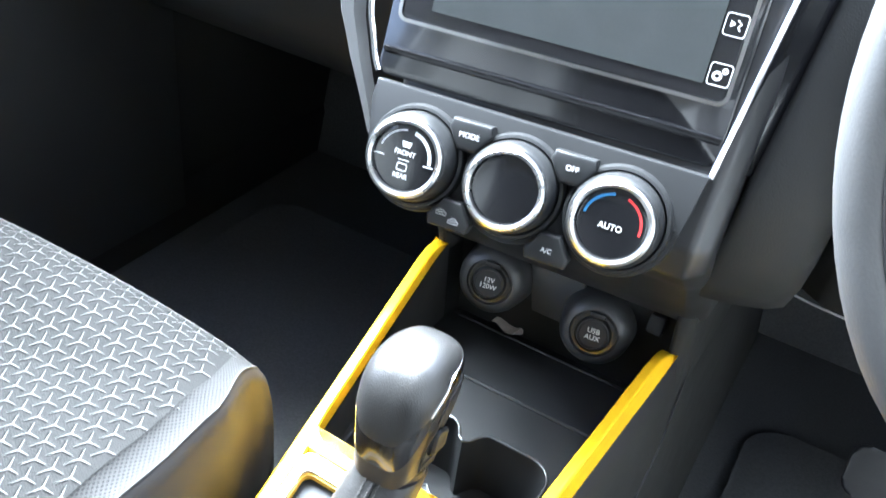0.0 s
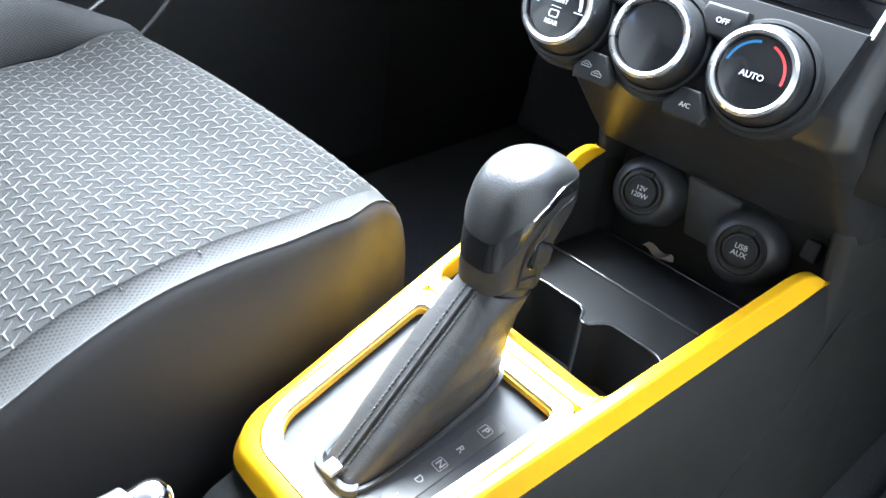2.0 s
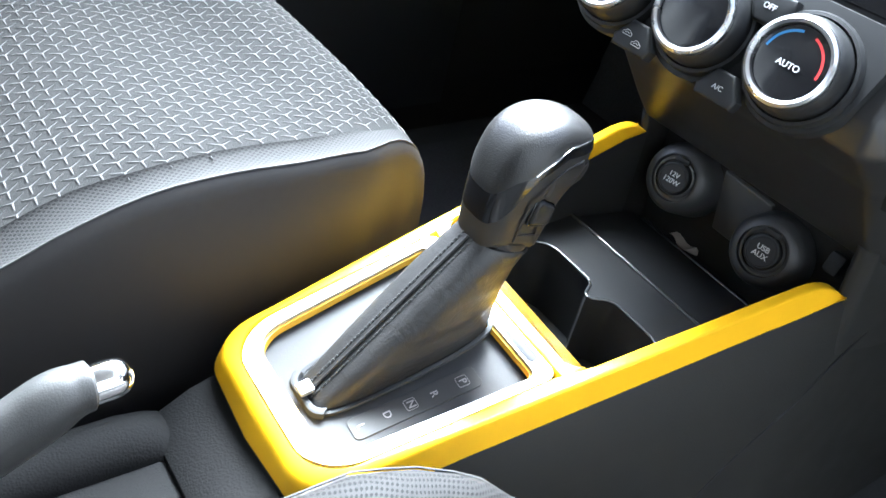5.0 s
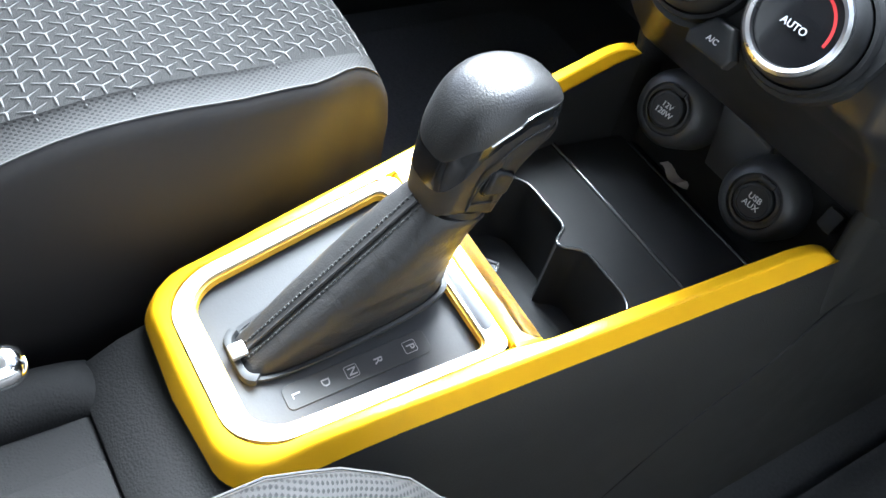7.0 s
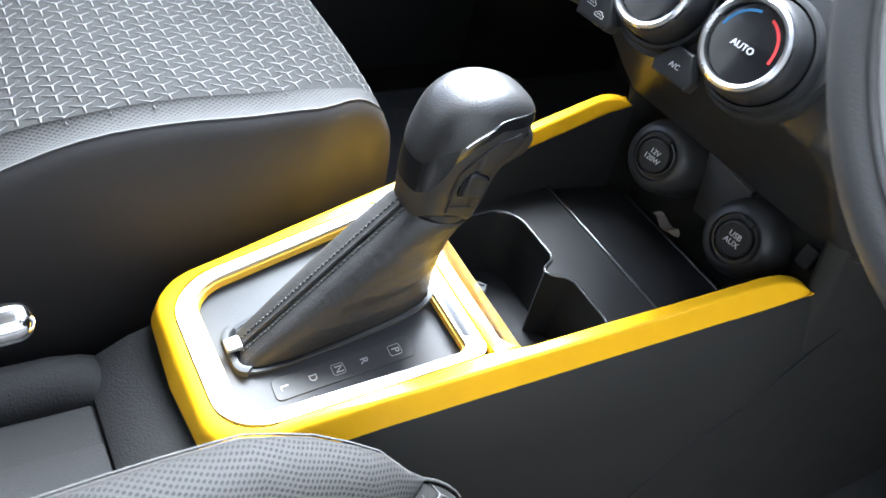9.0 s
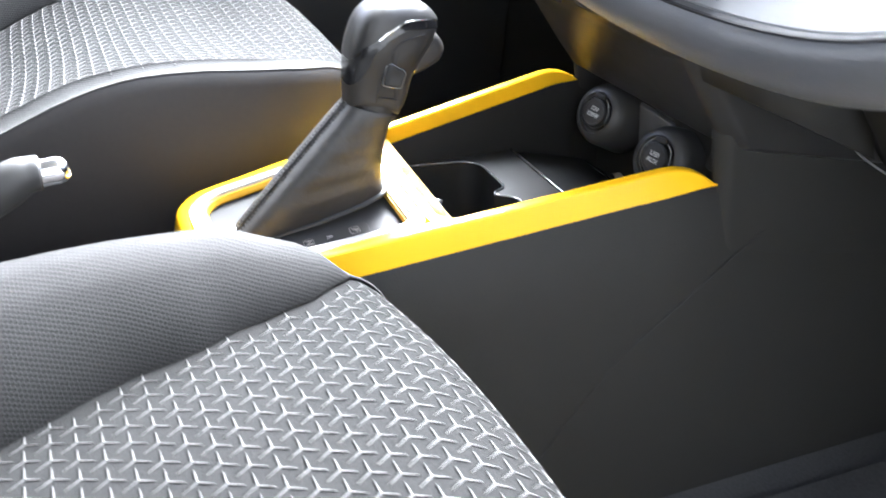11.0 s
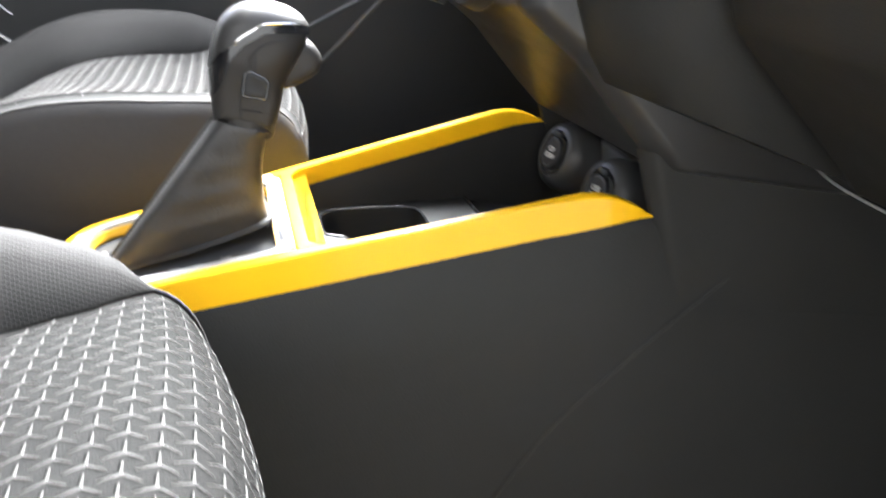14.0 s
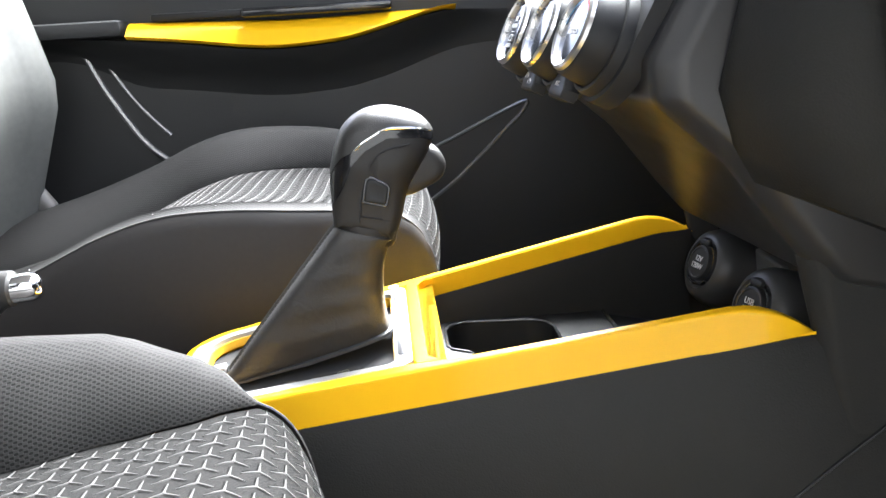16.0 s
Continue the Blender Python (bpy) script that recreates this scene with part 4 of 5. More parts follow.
part("outline", ring_plate(rounded(0.2235, 0.1325, 0.007, 4, 0, SC_Y), rounded(0.2185, 0.1275, 0.005, 4, 0, SC_Y), 0.0018, SCR @ pose(0, 0, 0.0)), CHROME, screen, "thin chrome outline")
for k, yy in enumerate((0.1012, 0.1312)):
    m = SCR @ pose(0.1018, yy, 0.0013)
    b = part("touch_button", ring_plate(rounded(0.0138, 0.0138, 0.0022, 3), rounded(0.0127, 0.0127, 0.0018, 3), 0.0003, m), WHITE, screen, "outlined touch button")
    if k == 0:
        sgn = lathe([(0.0014, 0.0003), (0.0030, 0.0003), (0.0030, 0.0001)], m @ pose(-0.0015, -0.001, 0), 18)
        lathe([(0.0008, 0.0003), (0.0019, 0.0003), (0.0019, 0.0001)], m @ pose(0.0026, 0.0026, 0), 14, sgn)
    else:
        sgn = prism([(-0.0035, -0.0015), (-0.0008, 0.0), (-0.0008, 0.0012), (-0.0035, 0.0022)], 0.0003, m)
        tube([m @ Vector(p) for p in ((0.0005, 0.003, 0.0002), (0.003, 0.001, 0.0002), (0.0015, -0.001, 0.0002), (0.003, -0.003, 0.0002))], 0.0005, 6, sgn)
    part("icon", sgn, WHITE, b)

# power sockets with printed caps
for x, z, txt in ((-0.0562, 0.3829, "12V\n120W"), (0.0454, 0.3778, "USB\nAUX")):
    m = basis((x, 0.3928, z), (1, 0.17, 0), (0, 0.33, 0.94)) @ pose(0, 0, -0.007) @ Matrix.Scale(1.13, 4)
    so = part("socket", lathe([(0.0300, -0.034), (0.0275, -0.006), (0.0245, 0.001), (0.0205, 0.0040), (0.0185, 0.0045), (0.0178, 0.0015), (0, 0.001)], m), SOCKET, stack, "raised round socket housing")
    cap = part("cap", lathe([(0.0128, 0.0), (0.0128, 0.0062), (0.0122, 0.0071), (0.0108, 0.0074), (0.0102, 0.0068), (0, 0.0068)], m), BLACK_SMOOTH, so, "black round cap")
    part("cap_tab", box((0.012, 0.0042, 0.003), m @ pose(0, 0.0150, 0.0062), 0.001), BLACK_SMOOTH, so)
    part("cap_rim", lathe([(0.0160, 0.0010), (0.0157, 0.0052), (0.0146, 0.0052), (0.0143, 0.0010)], m, 48), RIMGLOSS, so, "polished edge of the cap")
    part("word", letters(txt, 0.0056, m @ pose(0, 0, 0.0073)), WHITE, so, "white print " + txt.replace("\n", " "))
blk = bmesh.new()
loft([[Vector(p) for p in row] for row in (((-0.034, 0.428, 0.398), (0.019, 0.428, 0.396), (0.026, 0.432, 0.342), (-0.026, 0.432, 0.342)), ((-0.036, 0.450, 0.404), (0.021, 0.450, 0.402), (0.028, 0.452, 0.338), (-0.028, 0.452, 0.338)))], True, True, blk)
bmesh.ops.bevel(blk, geom=blk.edges[:], offset=0.002, segments=2, profile=0.5, affect="EDGES")
part("spacer", blk, BLOCK, stack, "mid-grey block between the sockets")
part("spacer", box((0.014, 0.014, 0.018), pose(0.088, 0.428, 0.388, -18, 0, 0), 0.003), BLACK, stack, "small black block beside the socket")

# ---------- shift lever ----------
lever = thing("shift_lever", con(0.004, -0.05, -0.012), "automatic shift lever with black leather boot and knob", "shift lever")
PLATE_W = -0.0118


def boot_ring(t, grow=0.0):
    """A ring of the boot from the gate (0) to the collar (1)."""
    rear = con(0, -0.1535, PLATE_W).lerp(Vector((0, 0.1095, 0.4385)), t)
    front = con(0, -0.0285, PLATE_W).lerp(Vector((0, 0.1505, 0.4290)), smooth(-0.35, 1.0, t) * 1.0 if t < 1 else 1.0)
    front.y -= 0.006 * math.sin(math.pi * t)
    cx = -0.002 + 0.013 * t
    row = []
    for i in range(40):
        a = 2 * math.pi * i / 40
        c, s = math.cos(a), math.sin(a)
        c2, s2 = math.copysign(abs(c) ** (0.36 + 0.26 * t), c), math.copysign(abs(s) ** (0.5 + 0.25 * t), s)
        u = (s2 + 1) / 2
        wx = (0.0180 + 0.0035 * u) * (1 - t) + 0.0205 * t + grow
        wx *= 1 + 0.14 * math.sin(math.pi * t) ** 0.8
        if c > 0:
            wx += 0.0052 * (1 - t) ** 1.5 * math.sin(math.pi * min(1.0, 0.12 + 0.6 * u))
        p = rear.lerp(front, u)
        fold = 0.0016 * math.sin(9 * t * math.pi + 4 * u) * (1 - t) * smooth(0.0, 0.25, t) * (1 - abs(s)) * (0.4 + u)
        row.append(Vector((cx + (wx + fold) * c2, p.y, p.z)))
    return row


boot_top = boot_ring(1.0)
boot_mid = sum(boot_top, Vector()) / len(boot_top)
boot_rows = [boot_ring(k / 22) for k in range(23)] + [[boot_mid + (p - boot_mid) * k + Vector((0, 0, h)) for p in boot_top] for k, h in ((0.97, 0.0013), (0.90, 0.0016), (0.70, 0.001))]
boot = part("boot", loft(boot_rows, True, False), BOOT, lever, "creased black leather boot")
# raised welt down the back with a row of stitches on either side
spine = [con(0, -0.1535, PLATE_W).lerp(Vector((0, 0.1095, 0.4385)), k / 22) + Vector((-0.002 + 0.013 * k / 22, -0.0006, 0.0006)) for k in range(23)]
part("welt", tube([p + Vector((0.0006, 0, 0)) for p in spine], 0.0011, 8), BOOT, boot, "raised leather welt")
stitch = bmesh.new()
for sd in (-1, 1):
    for k in range(44):
        t0, t1 = (k + 0.18) / 44, (k + 0.74) / 44
        pts = []
        for t in (t0, t1):
            p = con(0, -0.1535, PLATE_W).lerp(Vector((0, 0.1095, 0.4385)), t)
            pts.append(p + Vector((-0.002 + 0.013 * t + sd * 0.0046, 0.0008, 0.0014)))
        tube(pts, 0.0007, 5, stitch)
tagged(part("stitching", stitch, STITCH, boot, "grey double stitching", keep=True), kind="stuff")

# knob: a pillow made from its outline in y and z, trimmed into shells along a curved band
KX, KW = 0.0105, 0.0245
KNOB = curve([(0, 0.150, 0.428), (0, 0.156, 0.445), (0, 0.160, 0.462), (0, 0.170, 0.479), (0, 0.1775, 0.492), (0, 0.1762, 0.5015), (0, 0.166, 0.510), (0, 0.148, 0.5145), (0, 0.131, 0.5115), (0, 0.118, 0.5005), (0, 0.111, 0.480), (0, 0.109, 0.458), (0, 0.1095, 0.438)], 90)
KNOB = [Vector((0, 0.138 + (p.y - 0.138) * (1 + 0.03 * smooth(0.44, 0.47, p.z)), 0.438 + (p.z - 0.438) * (1.06 if p.z > 0.438 else 1.0))) for p in KNOB]
KMID = Vector((0, 0.138, 0.470))


def knob_q(i, n=90):
    """Stations across the knob, closer together towards its two sides."""
    a = 2 * i / n - 1
    return math.copysign(0.9996 * (1 - (1 - abs(a)) ** 2.4), a)


def knob_ring(q, off=0.0):
    """The knob's section at q of its half width."""
    k = max(0.0, 1 - abs(q) ** 3.0) ** (1 / 2.6)
    row = []
    for p in KNOB:
        low = smooth(0.445, 0.475, p.z)
        c = KMID.copy()
        c.z = p.z * 0.45 + 0.470 * 0.55
        kk = 1 - (1 - k) * (0.55 + 0.45 * low)
        d = p - c
        r = c + d * kk
        r += (d.normalized() * off)
        wide = 0.80 + 0.20 * smooth(0.44, 0.49, p.z)
        row.append(Vector((KX + (KW + off) * q * wide, r.y, r.z)))
    return row


def band(p):
    """How far a point lies above the band's middle line (metres, roughly)."""
    line = [(0.191, 0.4968), (0.171, 0.5021), (0.148, 0.5032), (0.132, 0.4947), (0.122, 0.4846), (0.1155, 0.4724), (0.105, 0.4608)]
    best, sign = 9.0, 1.0
    for (y0, z0), (y1, z1) in zip(line, line[1:]):
        dy, dz = y1 - y0, z1 - z0
        t = max(0, min(1, ((p.y - y0) * dy + (p.z - z0) * dz) / (dy * dy + dz * dz)))
        ey, ez = p.y - y0 - t * dy, p.z - z0 - t * dz
        d = math.hypot(ey, ez)
        if d < best:
            best, sign = d, (1.0 if dy * ez - dz * ey < 0 else -1.0)
    return best * sign


def knob_grid(off):
    """Rows of points over the whole knob, its two flat ends included."""
    rows = []
    ends = (0.02, 0.5)
    for q, k in [(-0.9996, e) for e in ends] + [(knob_q(i), 1.0) for i in range(91)] + [(0.9996, e) for e in ends[::-1]]:
        ring = knob_ring(q, off)
        c = sum(ring, Vector()) / len(ring)
        rows.append([c + (p - c) * k for p in ring])
    return rows


def shell(cond, off):
    """The part of the knob's skin where cond is above nought, cut along the line cond = 0."""
    rows = knob_grid(off)
    vals = [[cond(p) for p in r] for r in rows]
    bm = bmesh.new()
    made = {}

    def corner(a):
        if a not in made:
            made[a] = bm.verts.new(rows[a[0]][a[1]])
        return made[a]

    def cut(a, b):
        key = (min(a, b), max(a, b))
        if key not in made:
            va, vb = vals[a[0]][a[1]], vals[b[0]][b[1]]
            made[key] = bm.verts.new(rows[a[0]][a[1]].lerp(rows[b[0]][b[1]], va / (va - vb)))
        return made[key]

    for i in range(len(rows) - 1):
        for j in range(len(rows[0]) - 1):
            cell = [(i, j), (i, j + 1), (i + 1, j + 1), (i + 1, j)]
            inside = [vals[a][b] > 0 for a, b in cell]
            if not any(inside):
                continue
            loop = []
            for k in range(4):
                a, b = cell[k], cell[(k + 1) % 4]
                if inside[k]:
                    loop.append(corner(a))
                if inside[k] != inside[(k + 1) % 4]:
                    loop.append(cut(a, b))
            if len(loop) > 2:
                bm.faces.new(loop)
    return bm


def band_half(p):
    return 0.0030 + 0.0038 * (1 - smooth(0.111, 0.126, p.y))


KSIDE = material("satin_dark_knob_plastic", (0.022, 0.021, 0.020), 0.46, vary=0.1, bump=0.10, spec=0.3, bscale=2500)
knob = part("knob", loft([knob_ring(knob_q(i)) for i in range(91)], True, True), KSIDE, lever, "satin dark grey knob body")
part("grip_skin", shell(lambda p: band(p) - band_half(p), 0.0008), KNOB_SKIN, knob, "pebbled black leather top")
strip_cond = lambda p: band_half(p) - abs(band(p))
part("gloss_band", shell(strip_cond, 0.0004), PIANO, knob, "gloss black band under the leather top")
part("side_cover", shell(lambda p: min(-band(p) - 0.010, p.y - 0.1275, p.z - 0.436, p.x - KX - 0.004), 0.0009), KSIDE, knob, "raised side cover")
part("collar", lathe([(0.0195, 0), (0.0205, 0.003), (0.0200, 0.012)], basis((0.0105, 0.1305, 0.4275), (1, 0, 0), (0, 1, -0.20)) @ Matrix.Diagonal((1, 1.03, 1, 1)), 32), KSIDE, knob)
bt = basis((KX + 0.0222, 0.1400, 0.4650), (0, 0.97, -0.15), (0, 0.25, 0.95))
key = [(-0.0070, -0.0078), (0.0062, -0.0085), (0.0075, -0.0070), (0.0078, 0.0030), (0.0062, 0.0052), (-0.0040, 0.0088), (-0.0068, 0.0080), (-0.0078, 0.0060), (-0.0080, -0.0066)]
part("button_recess", prism([(x * 1.13, y * 1.13) for x, y in key], 0.0022, bt @ pose(0, 0, 0.0002), 0.0004, 1), PIANO, knob, "dark recess round the release button")
part("release_button", loft([[bt @ Vector((x * k, y * k, z)) for x, y in key] for z, k in ((0.0005, 0.97), (0.0032, 0.97), (0.0040, 0.90), (0.0043, 0.78), (0.0037, 0.55))]), BLACK_SMOOTH, knob, "black dished release button")


def side_x(y, z):
    """Where the knob's driver side lies at a height and depth."""
    for i in range(300):
        q = knob_q(600 - i, 600)
        ring, inside = knob_ring(q), False
        for a, b in zip(ring, ring[1:] + ring[:1]):
            if (a.z > z) != (b.z > z) and y < a.y + (z - a.z) / (b.z - a.z) * (b.y - a.y):
                inside = not inside
        if inside:
            return ring[0].x - KX, q
    return 0.0, 0.0


def groove(points, r=0.0007, off=0.0004):
    """A fine line laid on the knob's driver side."""
    out = []
    for p in curve([(0, y, z) for y, z in points], 24):
        wide = 0.80 + 0.20 * smooth(0.44, 0.49, p.z)
        out.append(Vector((KX + (KW + off) * side_x(p.y, p.z)[1] * wide, p.y, p.z)))
    return tube(out, r, 6)


part("groove", groove([(0.163, 0.4955), (0.149, 0.493), (0.139, 0.486), (0.134, 0.476), (0.130, 0.463), (0.128, 0.443)]), THREAD, knob, "fine dark joint of the side cover")
part("groove", groove([(0.1285, 0.4475), (0.138, 0.4460), (0.147, 0.4440), (0.154, 0.4420)]), THREAD, knob, "fine dark joint above the collar")
# chrome line laid on to draw the highlight at the band's upper edge
part("band_highlight", groove([(0.1795, 0.5020), (0.171, 0.5050), (0.160, 0.5063), (0.148, 0.5061), (0.140, 0.5022), (0.132, 0.4975), (0.1265, 0.4925)], 0.0008, 0.0010), CHROME, knob, "chrome bead added for the highlight along the gloss band")
trig = [(0.166, 0.492), (0.1785, 0.492), (0.1868, 0.483), (0.1870, 0.474), (0.181, 0.467), (0.160, 0.458), (0.157, 0.470)]
trig = [(p.y, p.z) for p in curve([(0, y, z) for y, z in trig + trig[:1]], 43)[:-1]]
part("trigger", loft([[Vector((KX - 0.004 + 0.0145 * q, 0.172 + (y - 0.172) * k, 0.477 + (z - 0.477) * k)) for y, z in trig] for q, k in ((-1, 0.5), (-0.95, 0.74), (-0.85, 0.88), (-0.7, 0.96), (-0.4, 1), (0.4, 1), (0.7, 0.96), (0.85, 0.88), (0.95, 0.74), (1, 0.5))]), KSIDE, knob, "grey front grip lobe")

# shift gate: position strip with letters, and the raised lip round the boot
def on_plate(u, v, w=0.0):
    return CON @ pose(u, v, PLATE_W + w, 0, 0, -3)


strip = part("position_strip", prism(rounded(0.0165, 0.092, 0.004, 4, 0, 0), 0.0008, on_plate(0.0378, -0.0955, -0.0002), 0.0003, 1), material("smoked_strip", (0.050, 0.050, 0.049), 0.5, vary=0.1, spec=0.2), gate, "smoked grey position strip")
for ch, v in (("P", -0.0612), ("R", -0.0825), ("N", -0.0993), ("D", -0.1162), ("L", -0.1345)):
    m = on_plate(0.0395 + 0.052 * (v + 0.0615), v, 0.0008)
    part("letter", letters(ch, 0.0074, m), GREYPRINT, strip, "white letter " + ch)
    if ch in "PN":
        part("letter_box", ring_plate(rounded(0.0082, 0.0082, 0.0014, 3), rounded(0.0075, 0.0075, 0.0011, 3), 0.0002, m @ pose(0, -0.0002, 0)), GREYPRINT, strip)
lip = [boot_ring(0.0, 0.0035), boot_ring(0.0, 0.0015)]
lipr = [[Vector((p.x, p.y + (0.0035 if p.y > 0.08 else -0.0035), p.z - 0.001)) for p in lip[0]], [Vector((p.x, p.y + (0.003 if p.y > 0.08 else -0.003), p.z + 0.0010)) for p in lip[0]], [p + Vector((0, 0, 0.0010)) for p in lip[1]], [p + Vector((0, 0, -0.001)) for p in lip[1]]]
part("boot_lip", loft(lipr, True, False), PLATE, gate, "raised grey lip round the boot")
ends = [i for i in range(40) if math.sin(2 * math.pi * i / 40) < -0.72]
rows = []
for i in ends:
    p = boot_ring(0.0)[i]
    o = boot_ring(0.0, 0.0050)[i]
    o.y -= 0.0050 * (1 if math.sin(2 * math.pi * i / 40) < -0.8 else 0.6)
    up = Vector((0, 0, 0.0042))
    rows.append([o - up * 0.4, o + up * 0.75, p.lerp(o, 0.7) + up, p.lerp(o, 0.25) + up, p + up * 0.4, p - up * 0.4])
part("lip_end", loft(rows), PLATE, gate, "satin grey end of the boot opening")
part("lip_tab", box((0.010, 0.010, 0.004), CON @ pose(-0.002, -0.1530, PLATE_W + 0.0085), 0.0012), SILVER, gate)
part("screw_dimple", lathe([(0.0045, 0.0002), (0.004, 0.0006), (0.0015, 0.0002), (0, 0.0)], CON @ pose(-0.0755, -0.020, 0.0002), 20), SILVER, trim)

# a scrap of paper in the tray
rows = []
for k in range(7):
    t = k / 6
    c = Vector((-0.060 + 0.026 * t, 0.446 - 0.006 * t + 0.002 * math.sin(5 * t), 0.3035 + 0.0015 * math.sin(7 * t)))
    wv = Vector((0.004, 0.0115 + 0.002 * math.sin(4 * t), -0.0040))
    rows.append([c - wv, c + Vector((0, 0, 0.0055 + 0.0020 * math.cos(6 * t))), c + wv, c - Vector((0, 0, 0.0012))])
solid("paper_scrap", loft(rows), TAPE, "small crumpled off-white paper scrap in the tray", "paper scrap", at=(-0.047, 0.445, 0.296))

# ---------- handbrake ----------
brake = thing("handbrake", (0.012, -0.30, 0.272), "black handbrake lever with a chrome release button", "handbrake")
hb = curve([(0.0125, -0.1105, 0.4030), (0.0125, -0.118, 0.4025), (0.0125, -0.128, 0.3995), (0.0122, -0.147, 0.3875), (0.0115, -0.20, 0.3580), (0.011, -0.28, 0.320), (0.010, -0.36, 0.288)], 40)
part("grip", tube(hb, lambda t: 0.0155 * (0.60 + 0.22 * smooth(0.0, 0.06, t) + 0.18 * smooth(0.12, 0.45, t)), 24), grained("handbrake_grip_plastic", (0.030, 0.030, 0.029), 0.48, 1200, 0.15, spec=0.4), brake, "moulded charcoal grip")
button_m = basis((0.0125, -0.1065, 0.4030), (1, 0, 0), (0, 0.10, -0.995))
part("button", lathe([(0.0098, -0.012), (0.0102, 0.002), (0.0100, 0.0065), (0.0090, 0.0100), (0.0068, 0.0128), (0.0036, 0.0145), (0, 0.015)], button_m, 32), CHROME, brake, "chrome release button")
part("button_seat", lathe([(0.0104, -0.0100), (0.0110, -0.0092), (0.0110, -0.0075), (0.0103, -0.0068)], button_m, 32), BLACK_SMOOTH, brake, "dark ring behind the button")
part("base", loft([[Vector((0.010 + a * 0.016, y, z)) for a, z in ((-1, 0.27), (-1, h), (1, h), (1, 0.27))] for y, h in ((-0.26, 0.30), (-0.33, 0.315), (-0.42, 0.30))]), BLACK_SMOOTH, brake)

# ---------- passenger door ----------
# far paler than the door skin: the mouldings' highlight put into the colour
EDGE = material("highlit_moulded_edge", (0.22, 0.22, 0.22), 0.25, metal=0.6, vary=0.08)
door = thing("passenger_door", (-0.68, 0.05, 0.10), "closed charcoal passenger door with a yellow armrest trim", "car door")
part("panel", side_profile([(-0.55, 0.10), (0.62, 0.10), (0.62, 0.69), (-0.55, 0.71)], -0.70, -0.655), DOOR_SKIN, door, "charcoal door skin")


def arm(y):
    """Height of the armrest's lower and upper edge along the door."""
    low = 0.565 - 0.013 * math.exp(-((y + 0.0) / 0.10) ** 2) + 0.034 * smooth(0.08, 0.26, y) + 0.006 * smooth(-0.1, -0.3, y)
    top = 0.589 + 0.010 * smooth(0.0, 0.24, y)
    return low, top


rows, body_rows = [], []
for k in range(31):
    y = -0.19 + 0.435 * k / 30
    low, top = arm(y)
    if k > 26:
        low = low + (top - low) * ((k - 26) / 4) ** 2 * 0.9
    rows.append([Vector((-0.660, y, low)), Vector((-0.606, y, low + 0.001)), Vector((-0.600, y, low + 0.005)), Vector((-0.611, y, low + 0.62 * (top - low))), Vector((-0.622, y, top - 0.002)), Vector((-0.632, y, top)), Vector((-0.660, y, top + 0.001))])
part("armrest_trim", loft(rows), YELLOW, door, "glossy yellow armrest trim")
for k in range(36):
    y = -0.50 + 0.82 * k / 35
    low, top = arm(y)
    drop = 0.014 + 0.034 * smooth(-0.29, -0.17, y) - 0.02 * smooth(0.15, 0.32, y)
    front = smooth(0.32, 0.20, y)
    body_rows.append([Vector((-0.657, y, low - drop - 0.022)), Vector((-0.652, y, low - drop - 0.008)), Vector((-0.640 - 0.012 * (1 - front), y, low - 0.75 * drop)), Vector((-0.616 - 0.03 * (1 - front), y, low - 0.3 * drop)), Vector((-0.606 - 0.04 * (1 - front), y, low - 0.0012)), Vector((-0.660, y, low - 0.0012))])
part("armrest", loft(body_rows), DOOR_SKIN, door, "charcoal armrest")
part("armrest_top", box((0.056, 0.28, 0.022), pose(-0.632, -0.335, 0.578, 2, 0, 0), 0.007), DOOR_SKIN, door)
part("switch_panel", box((0.052, 0.20, 0.012), pose(-0.634, 0.06, 0.602, 2, 0, 0), 0.004), PIANO, door, "gloss black switch panel")
part("grab_recess", box((0.030, 0.16, 0.010), pose(-0.636, -0.08, 0.598, 2, 0, 0), 0.003), BLACK_SMOOTH, door)
for pts, r in (([(-0.262, 0.548), (-0.24, 0.502), (-0.214, 0.459), (-0.191, 0.427), (-0.168, 0.406), (-0.11, 0.365)], 0.0048), ([(-0.230, 0.530), (-0.20, 0.485), (-0.168, 0.449), (-0.155, 0.437)], 0.0030)):
    part("moulded_edge", tube(curve([(-0.655, y, z) for y, z in pts], 24), r, 8), EDGE, door, "moulded pocket edge")
loop = [(0.10, 0.33), (0.17, 0.385), (0.247, 0.423), (0.300, 0.450), (0.346, 0.470), (0.338, 0.452), (0.312, 0.426), (0.27, 0.384), (0.229, 0.347), (0.15, 0.29)]
part("speaker_rim", tube(curve([(-0.655, y, z) for y, z in loop], 60), 0.0030, 8), EDGE, door, "raised speaker surround")
part("window_ledge", box((0.05, 1.1, 0.03), pose(-0.675, 0.03, 0.702, 1, 0, 0), 0.01), DOOR_SKIN, door)

# ---------- steering wheel ----------
WH = Vector((0.3705, 0.142, 0.764))
TI = 0.22
wheel = thing("steering_wheel", WH, "charcoal leather steering wheel with padded hub", "steering wheel")
WM = basis(WH, (1, 0, 0), (0, math.sin(TI), math.cos(TI)))
WSKIN = grained("charcoal_wheel_leather", (0.075, 0.075, 0.076), 0.46, 1100, 0.12, spec=0.35)


def rim_at(k, r=0.1885, foot=0.170):
    """The rim's middle line, flattened at the foot."""
    a = 2 * math.pi * k / 96
    x, y = r * math.cos(a), r * math.sin(a)
    if y < 0:
        y = -((abs(y) + 1e-6) ** -8 + foot**-8) ** -0.125
    return Vector((x, y, 0))


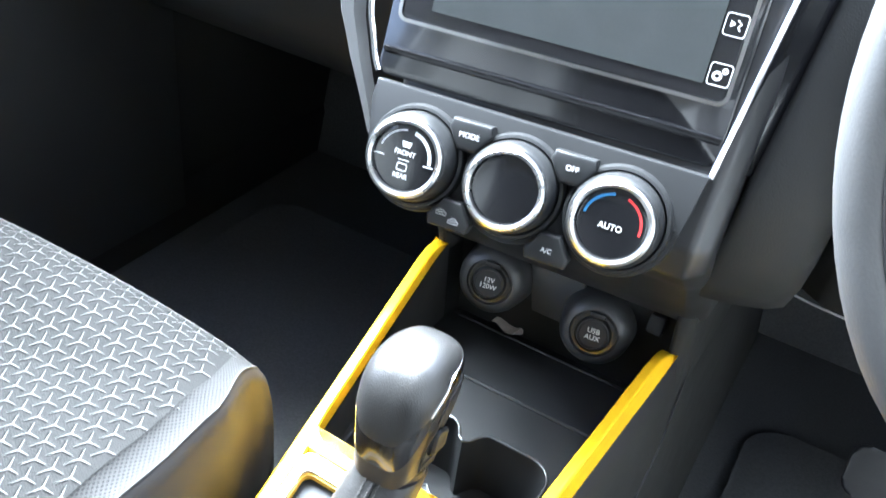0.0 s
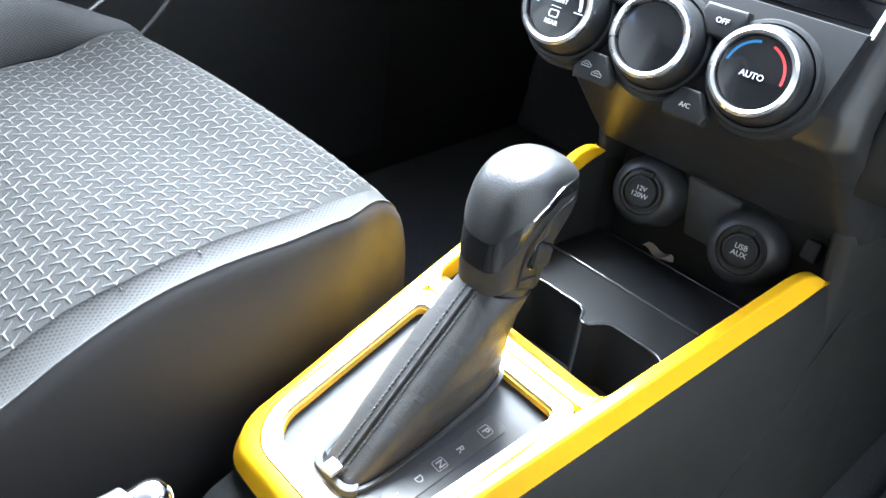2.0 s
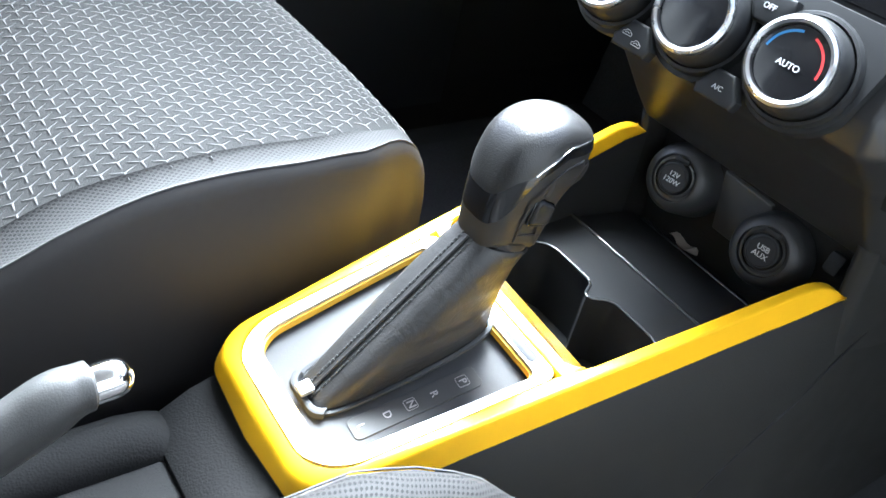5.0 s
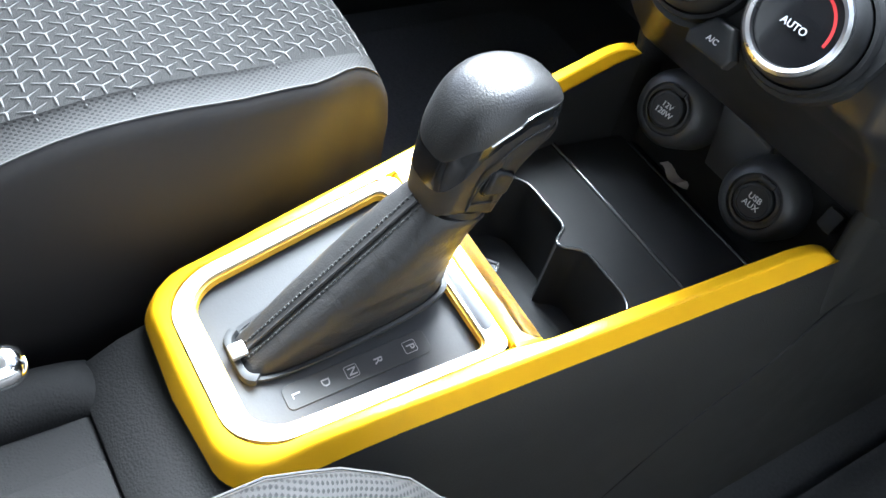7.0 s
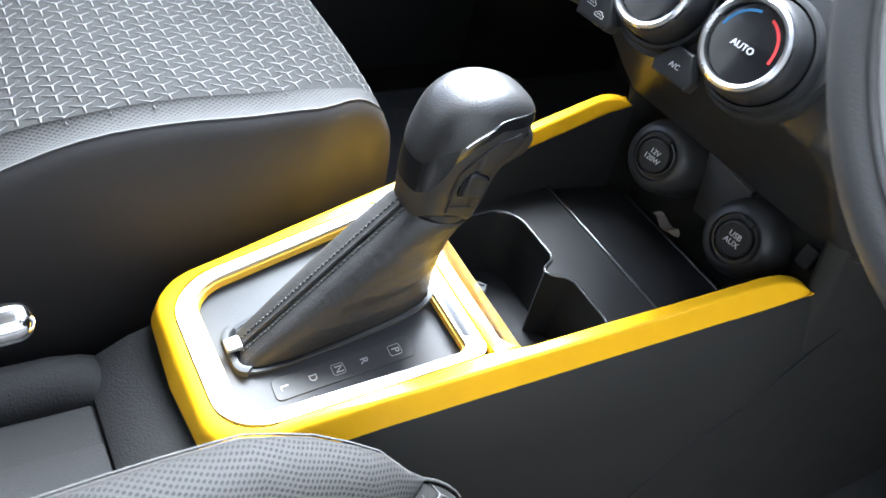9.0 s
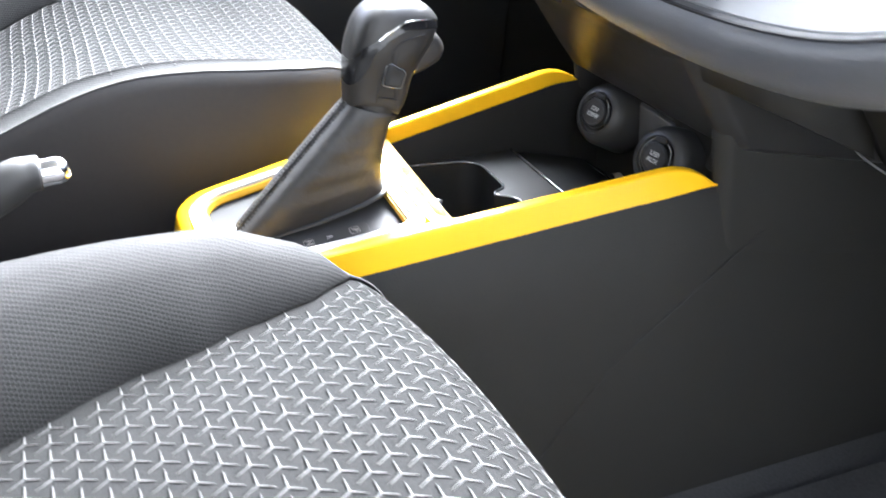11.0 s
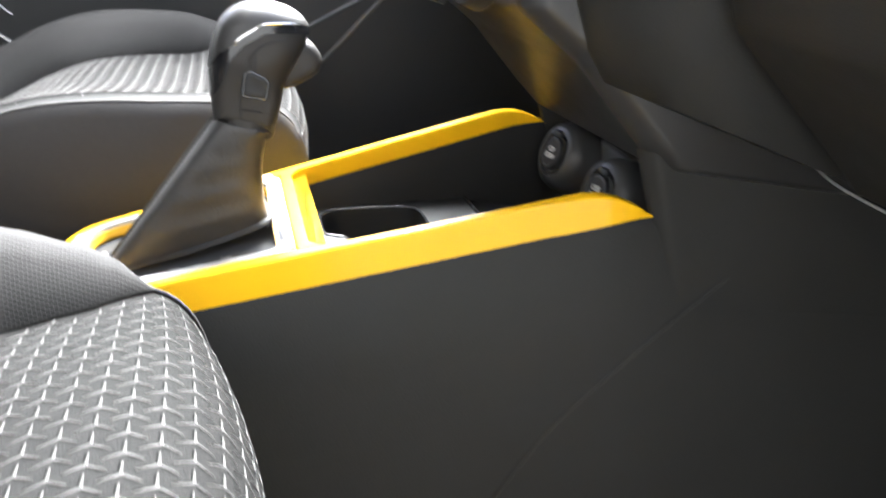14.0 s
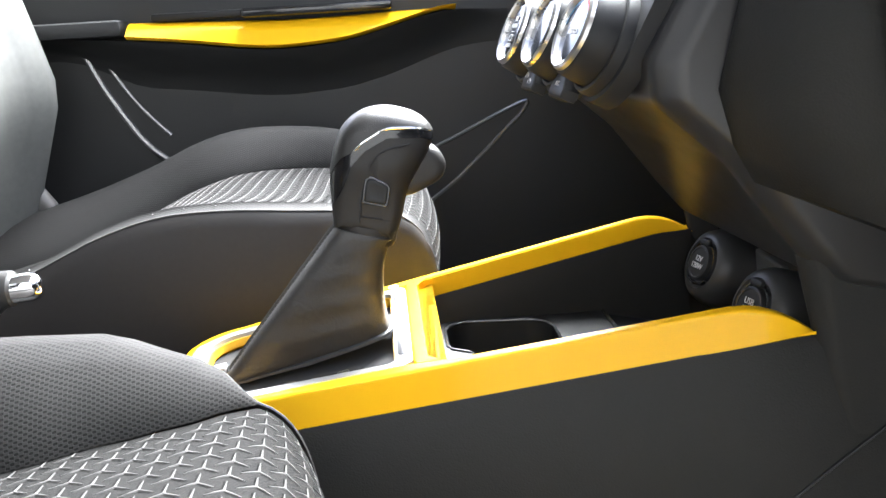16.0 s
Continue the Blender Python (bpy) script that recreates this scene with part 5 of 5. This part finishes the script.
part("rim", tube([WM @ rim_at(k) for k in range(96)], 0.0125, 16, closed=True), WSKIN, wheel, "charcoal leather rim")
part("rim_seam", tube([WM @ (rim_at(k) * 0.972 + Vector((0, 0, 0.0118))) for k in range(96)], 0.0007, 5, closed=True), THREAD, wheel)
rows = []
for z, k in ((-0.06, 0.92), (-0.022, 1.0), (-0.004, 0.97), (0.004, 0.85), (0.007, 0.6)):
    rows.append([WM @ Vector((0.078 * k * math.copysign(abs(math.cos(a)) ** 0.7, math.cos(a)), -0.008 + 0.068 * k * math.copysign(abs(math.sin(a)) ** 0.8, math.sin(a)), z)) for a in [2 * math.pi * i / 36 for i in range(36)]])
part("hub_pad", loft(rows), WSKIN, wheel, "padded hub")
for pts, w0 in (([(-0.07, -0.005), (-0.12, -0.008), (-0.172, -0.012)], 0.022), ([(0.07, -0.005), (0.12, -0.008), (0.172, -0.012)], 0.022)):
    part("spoke", tube([WM @ Vector((q.x, q.y, -0.012)) for q in curve([(a, b, 0) for a, b in pts], 10)], lambda t, w0=w0: w0 * (1.15 - 0.4 * math.sin(math.pi * t)), 14, flat=0.4), WSKIN, wheel)
rows = []
for k in range(52, 93):
    p = rim_at(k)
    d = p.normalized()
    wide = 0.029
    rows.append([WM @ (p - d * a + Vector((0, 0, z))) for a, z in ((0.0060, 0.0100), (0.0075, 0.0106), (0.5 * wide, 0.0085), (wide - 0.003, 0.0040), (wide, 0.000), (wide + 0.001, -0.006), (wide, -0.016), (0.004, -0.010))])
part("rim_insert", loft(rows), material("satin_silver_rim_band", (0.22, 0.22, 0.22), 0.40, vary=0.06, bump=0.1), wheel, "satin silver inner band of the rim")
low_r = [(0.0190, -0.060), (0.0205, -0.100), (0.0220, -0.114), (0.0259, -0.127), (0.0305, -0.1397), (0.0335, -0.1470), (0.0332, -0.1498), (0.0306, -0.1522), (0.0224, -0.1548), (0.0100, -0.1562)]
low_o = [(-x, y) for x, y in low_r] + [(0.0, -0.1566)] + low_r[::-1]
low_c = Vector((0.0, -0.105))


def spoke_ring(z, inset):
    """The lower spoke's outline at a height, drawn in by a length."""
    return [WM @ Vector((x - inset * (x / 0.034), y - inset * ((y - low_c.y) / 0.050), z)) for x, y in low_o]


rows = [spoke_ring(z, inset) for z, inset in ((-0.045, 0.0), (0.0080, 0.0), (0.0125, 0.0006), (0.0150, 0.0022), (0.0158, 0.0045), (0.0150, 0.0075), (0.0136, 0.0105))]
part("spoke_recess", tube(spoke_ring(0.0088, -0.0006), 0.0012, 6), THREAD, wheel, "dark joint round the lower spoke")
part("lower_spoke", loft(rows), WSKIN, wheel, "charcoal padded lower spoke")
part("column", tube(curve([WM @ Vector((0, 0, -0.03)), WM @ Vector((0, -0.005, -0.12)), WM @ Vector((0, -0.01, -0.26))], 8), lambda t: 0.052 + 0.012 * t, 20), BLACK, wheel, "black column shroud")

# ---------- driver's footwell ----------
pedal = thing("brake_pedal", (0.30, 0.74, 0.06), "dark rubber-faced brake pedal", "pedal")
part("pad", prism(rounded(0.088, 0.060, 0.016, 5), 0.014, pose(0.340, 0.662, 0.137, 55, 0, 0), 0.004, 3), material("worn_pedal_rubber", (0.035, 0.035, 0.035), 0.7, vary=0.2), pedal, "worn rubber pad")
part("arm", tube(curve([(0.340, 0.675, 0.13), (0.340, 0.75, 0.19), (0.335, 0.80, 0.34), (0.33, 0.81, 0.45)], 14), 0.007, 8), BLACK_SMOOTH, pedal)
pedal2 = thing("accelerator_pedal", (0.42, 0.74, 0.06), "tall black accelerator pedal", "pedal")
part("pad", box((0.045, 0.012, 0.14), pose(0.425, 0.72, 0.13, -30, 0, 0), 0.005), RUBBER, pedal2)
part("arm", tube([(0.425, 0.755, 0.19), (0.425, 0.82, 0.30), (0.425, 0.84, 0.44)], 0.006, 8), BLACK_SMOOTH, pedal2)
mat_bm = prism(rounded(0.42, 0.52, 0.05, 6), 0.008, pose(0.40, 0.50, 0.051), 0.003)
solid("floor_mat", mat_bm, CARPET, "black carpet floor mat in the driver's footwell", "floor mat")
mat_bm = prism(rounded(0.42, 0.52, 0.05, 6), 0.008, pose(-0.40, 0.52, 0.051), 0.003)
solid("floor_mat", mat_bm, CARPET, "black carpet floor mat in the passenger footwell", "floor mat")
